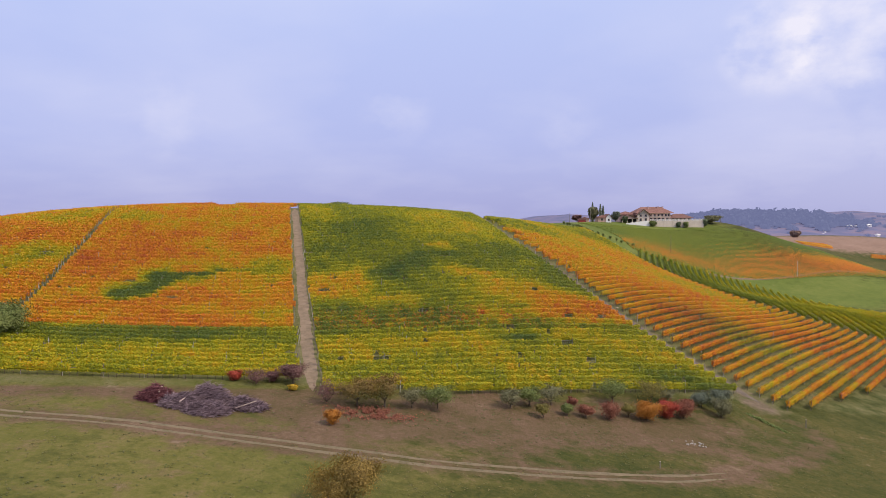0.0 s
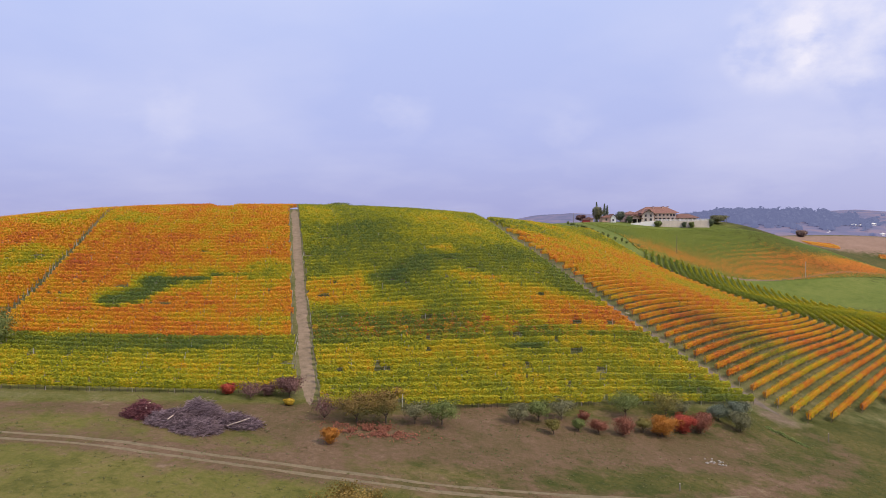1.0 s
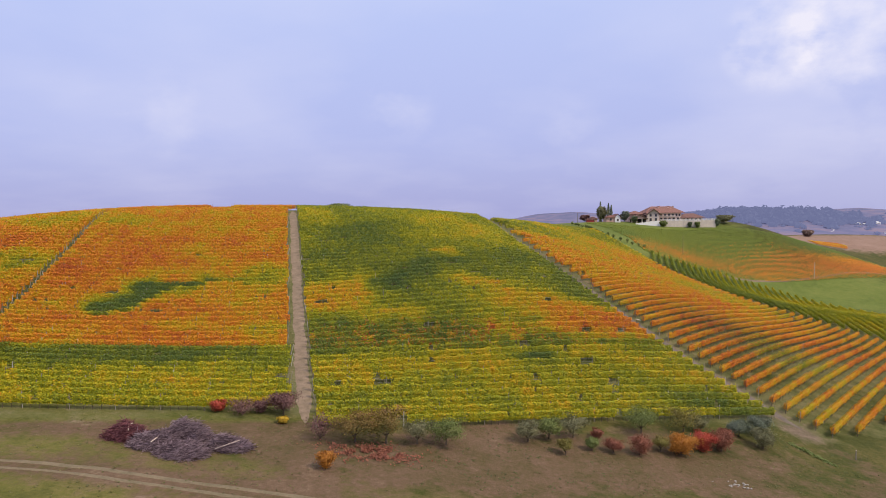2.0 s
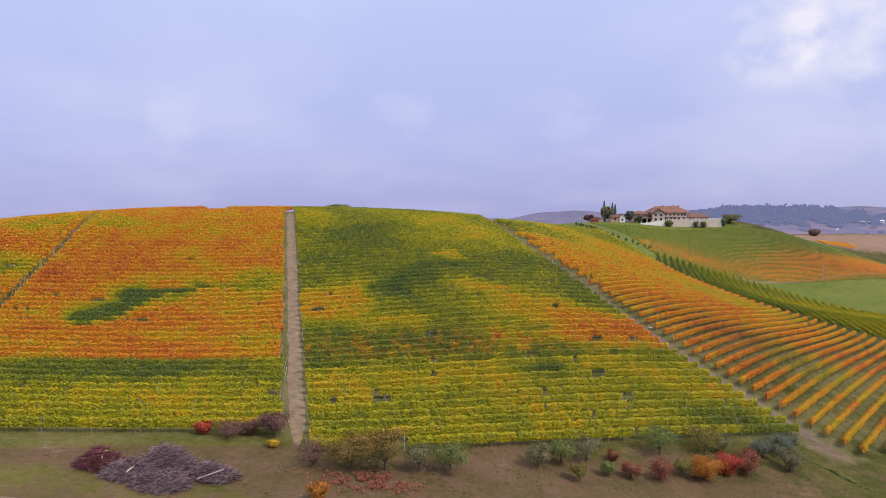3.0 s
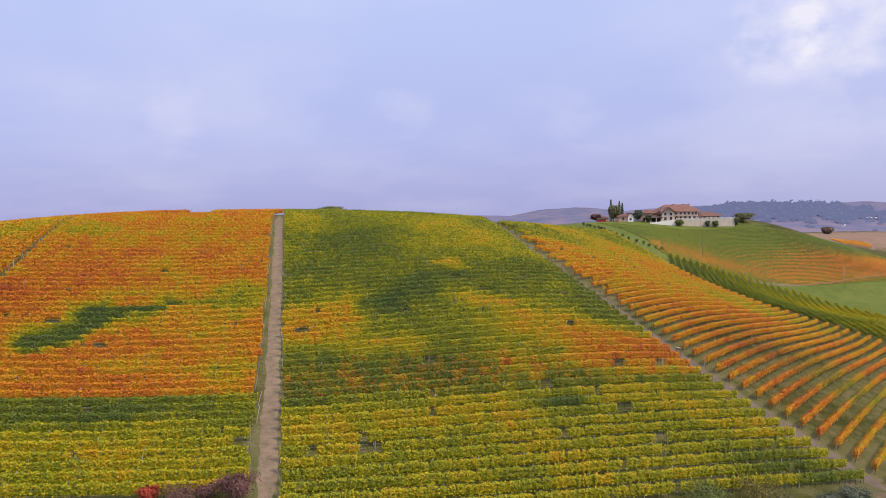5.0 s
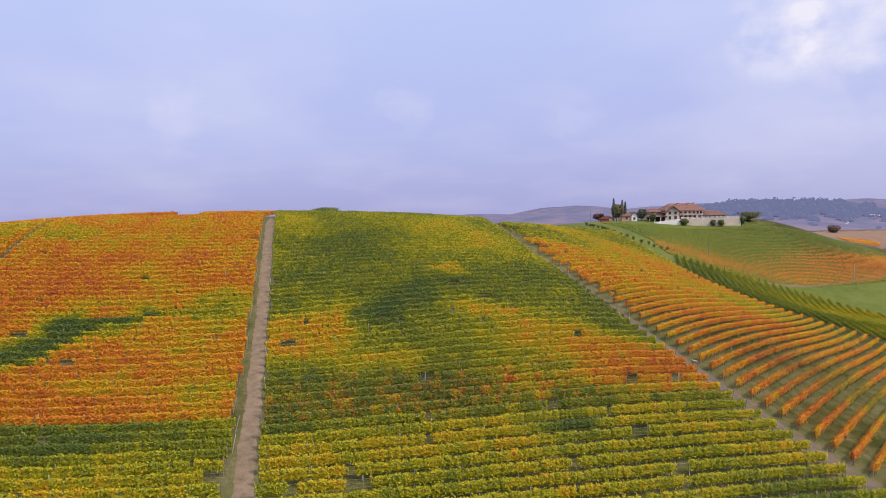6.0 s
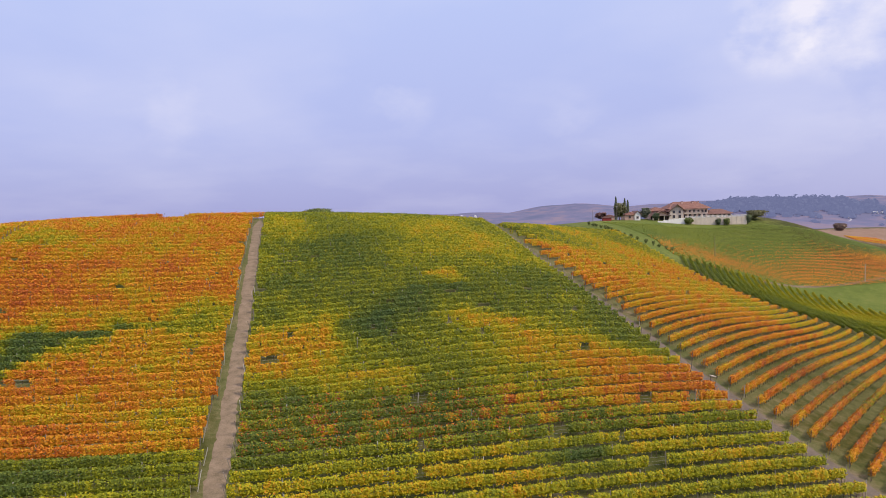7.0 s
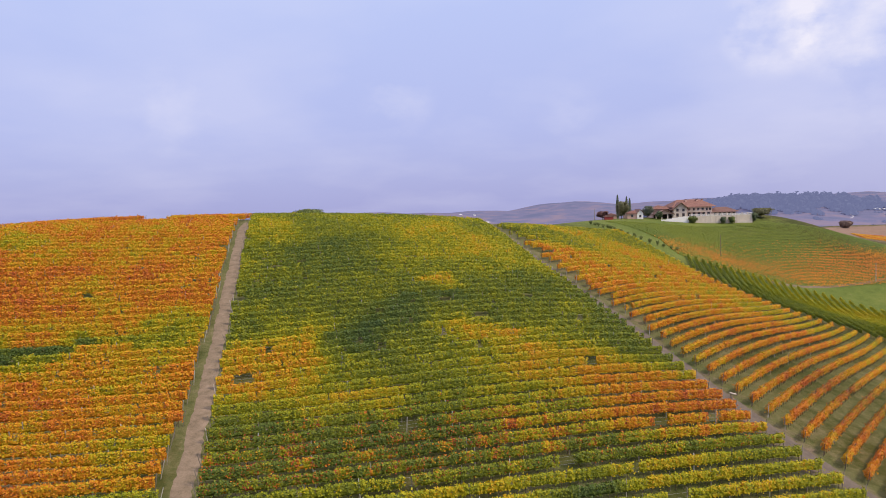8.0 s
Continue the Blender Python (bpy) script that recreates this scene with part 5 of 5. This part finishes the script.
def cypress(x, y, h, w):
    """A slim column of short upswept sprays."""
    r = np.random.RandomState(int(x * 7))
    ob = thing("cypress", x, y, "slim dark cypress behind the farmhouse", "tree", "cypresses")
    part("trunk", mesh_from("trunk", *tubes([[(0, 0, -0.5, 0.25), (0, 0, h * 0.5, 0.15), (0, 0, h * 0.95, 0.04)]], 6), [BARK], True), None, ob)
    n = 1500
    t = r.rand(n)
    q = w / 2 * np.clip(np.sin(math.pi * np.clip(t * 0.85 + 0.12, 0, 1)), 0.05, 1) ** 0.7 * (0.6 + 0.5 * r.rand(n))
    a = r.rand(n) * 2 * math.pi
    pos = np.stack([q * np.cos(a), q * np.sin(a), 0.4 + t * (h - 0.3)], -1)
    v, f = leaves(pos, np.stack([np.cos(a), np.sin(a), 0.3 + 0 * a], -1) + r.normal(0, 0.4, (n, 3)), np.full(n, 0.5), r)
    # blue-grey needles: haze put into the cypress colour
    part("crown", mesh_from("crown", v, f, [TREE_LEAF["blue"]], False, {"autumn": np.repeat(r.rand(n), 4), "tone": np.repeat(0.4 + 0.5 * r.rand(n), 4)}), None, ob)


for x, y, top in ((108.0, 470, 37.0), (113.6, 470, 35.8), (115.8, 471, 34.6)):
    cypress(x, y, top - 1.0 - ground_at(x, y), 2.0)


# ---- far country ----
strip("track", [(132, 332), (149.5, 335), (183.6, 344.6), (214.8, 356.8), (232, 360.5), (262, 362)], 2.6, DIRT, "pale farm track curving round the green meadow", lift=0.15, seed=9)
HAZE_WOOD, hnt, hb = material("haze_glow_wood", 1.0, 0.0)
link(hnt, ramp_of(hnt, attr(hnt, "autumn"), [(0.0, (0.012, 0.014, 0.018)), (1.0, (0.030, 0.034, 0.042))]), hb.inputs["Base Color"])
hb.inputs["Emission Color"].default_value = (0.150, 0.165, 0.305, 1)      # far backdrop: glow stands in for the haze of the air
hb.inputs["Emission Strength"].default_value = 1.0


def woods(name, spots, label, size, seed):
    """Far woodland: crowns of large leaf sprays."""
    r = np.random.RandomState(seed)
    P, N = [], []
    for x, y, h, w in spots:
        n = 46
        d = r.normal(size=(n, 3))
        d /= np.linalg.norm(d, axis=1)[:, None]
        rr = (0.55 + 0.45 * r.rand(n))[:, None]
        z = ground_at(x, y)
        P.append(np.array([x, y, z + h * 0.26]) + d * rr * np.array([w / 2, w / 2, h * 0.5]))
        N.append(d + r.normal(0, 0.3, (n, 3)))
    P, N = np.concatenate(P), np.concatenate(N)
    v, f = leaves(P, N, np.full(len(P), size), r)
    me = mesh_from(name, v, f, [HAZE_WOOD], False, {"autumn": np.repeat(r.rand(len(P)), 4), "tone": np.repeat(0.5 + 0.3 * r.rand(len(P)), 4)})
    tagged(new(name, me), label, "woodland", kind="stuff")


wood_r = np.random.RandomState(41)
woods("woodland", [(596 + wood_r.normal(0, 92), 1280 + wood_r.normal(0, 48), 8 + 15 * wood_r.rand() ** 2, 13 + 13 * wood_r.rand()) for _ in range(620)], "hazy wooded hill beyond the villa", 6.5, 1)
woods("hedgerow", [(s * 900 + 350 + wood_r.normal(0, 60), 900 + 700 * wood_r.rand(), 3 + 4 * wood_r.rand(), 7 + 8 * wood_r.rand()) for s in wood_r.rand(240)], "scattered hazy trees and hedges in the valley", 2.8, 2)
tree(283, 524, 5.0, 5.5, "bramble", "round brown bush on the ploughed field", "field_bush", dense=2.5, size=0.8, stem=0.1, category="bush")


def far_house(x, y, w, label, turn=0):
    h = thing("far_house", x, y, label, "house", "far houses", turn=turn)
    box_part("wall", WHITE, h, -w / 2, -w / 3, -3, w / 2, w / 3, w * 0.38)
    # roof coloured white in place of tiles paled by haze
    hip_roof(h, -w / 2, -w / 3, w / 2, w / 3, w * 0.38, w * 0.58, WHITE, 0.6)
    for k in (-0.3, 0.0, 0.3):
        window(h, w * k, -w / 3 - 0.02, w * 0.12, w * 0.09, w * 0.13)


for x, y, w, t in ((631, 1243, 15, 10), (746, 1197, 14, 0), (759, 1199, 10, 40), (664, 1233, 12, -20), (39, 1891, 13, 15), (78, 1886, 10, 0), (730, 1095, 11, 20), (790, 1211, 14, 0), (1000, 1700, 16, 20), (32, 1062, 13, 10), (44, 1066, 10, -15), (56, 1060, 14, 0), (63, 1070, 11, 20), (82, 1064, 10, 0), (94, 1072, 13, 12), (104, 1066, 9, -10), (-112, 1080, 13, 8)):
    far_house(x, y, w * 0.6, "distant white farmhouse in the hazy valley", t)


GREYROAD = two_tone("pale_asphalt", (0.30, 0.29, 0.34), (0.40, 0.38, 0.42), 0.3)
strip("road", [(640, 1112), (664, 1122), (676, 1165), (685, 1203), (690, 1240)], 3.5, GREYROAD, "pale country road in the hazy valley", lift=0.5, seed=14, step=6)


def saplings():
    r = np.random.RandomState(55)
    line = np.array([(67, 358), (69.2, 349.4), (73.9, 338), (80, 331.5), (85, 330.5), (92, 332), (98, 334)])
    s = np.r_[0, np.cumsum(np.hypot(*np.diff(line, axis=0).T))]
    for q in np.arange(0, s[-1], 3.2):
        x, y = np.interp(q, s, line[:, 0]) + r.normal(0, 0.3), np.interp(q, s, line[:, 1]) + r.normal(0, 0.3)
        tree(x, y, 1.7 + 0.8 * r.rand(), 0.9 + 0.4 * r.rand(), "sapling", "young green tree in a line beside the grass strip", "sapling", "saplings along the grass strip", 0.16, size=0.26, stem=0.1)


saplings()
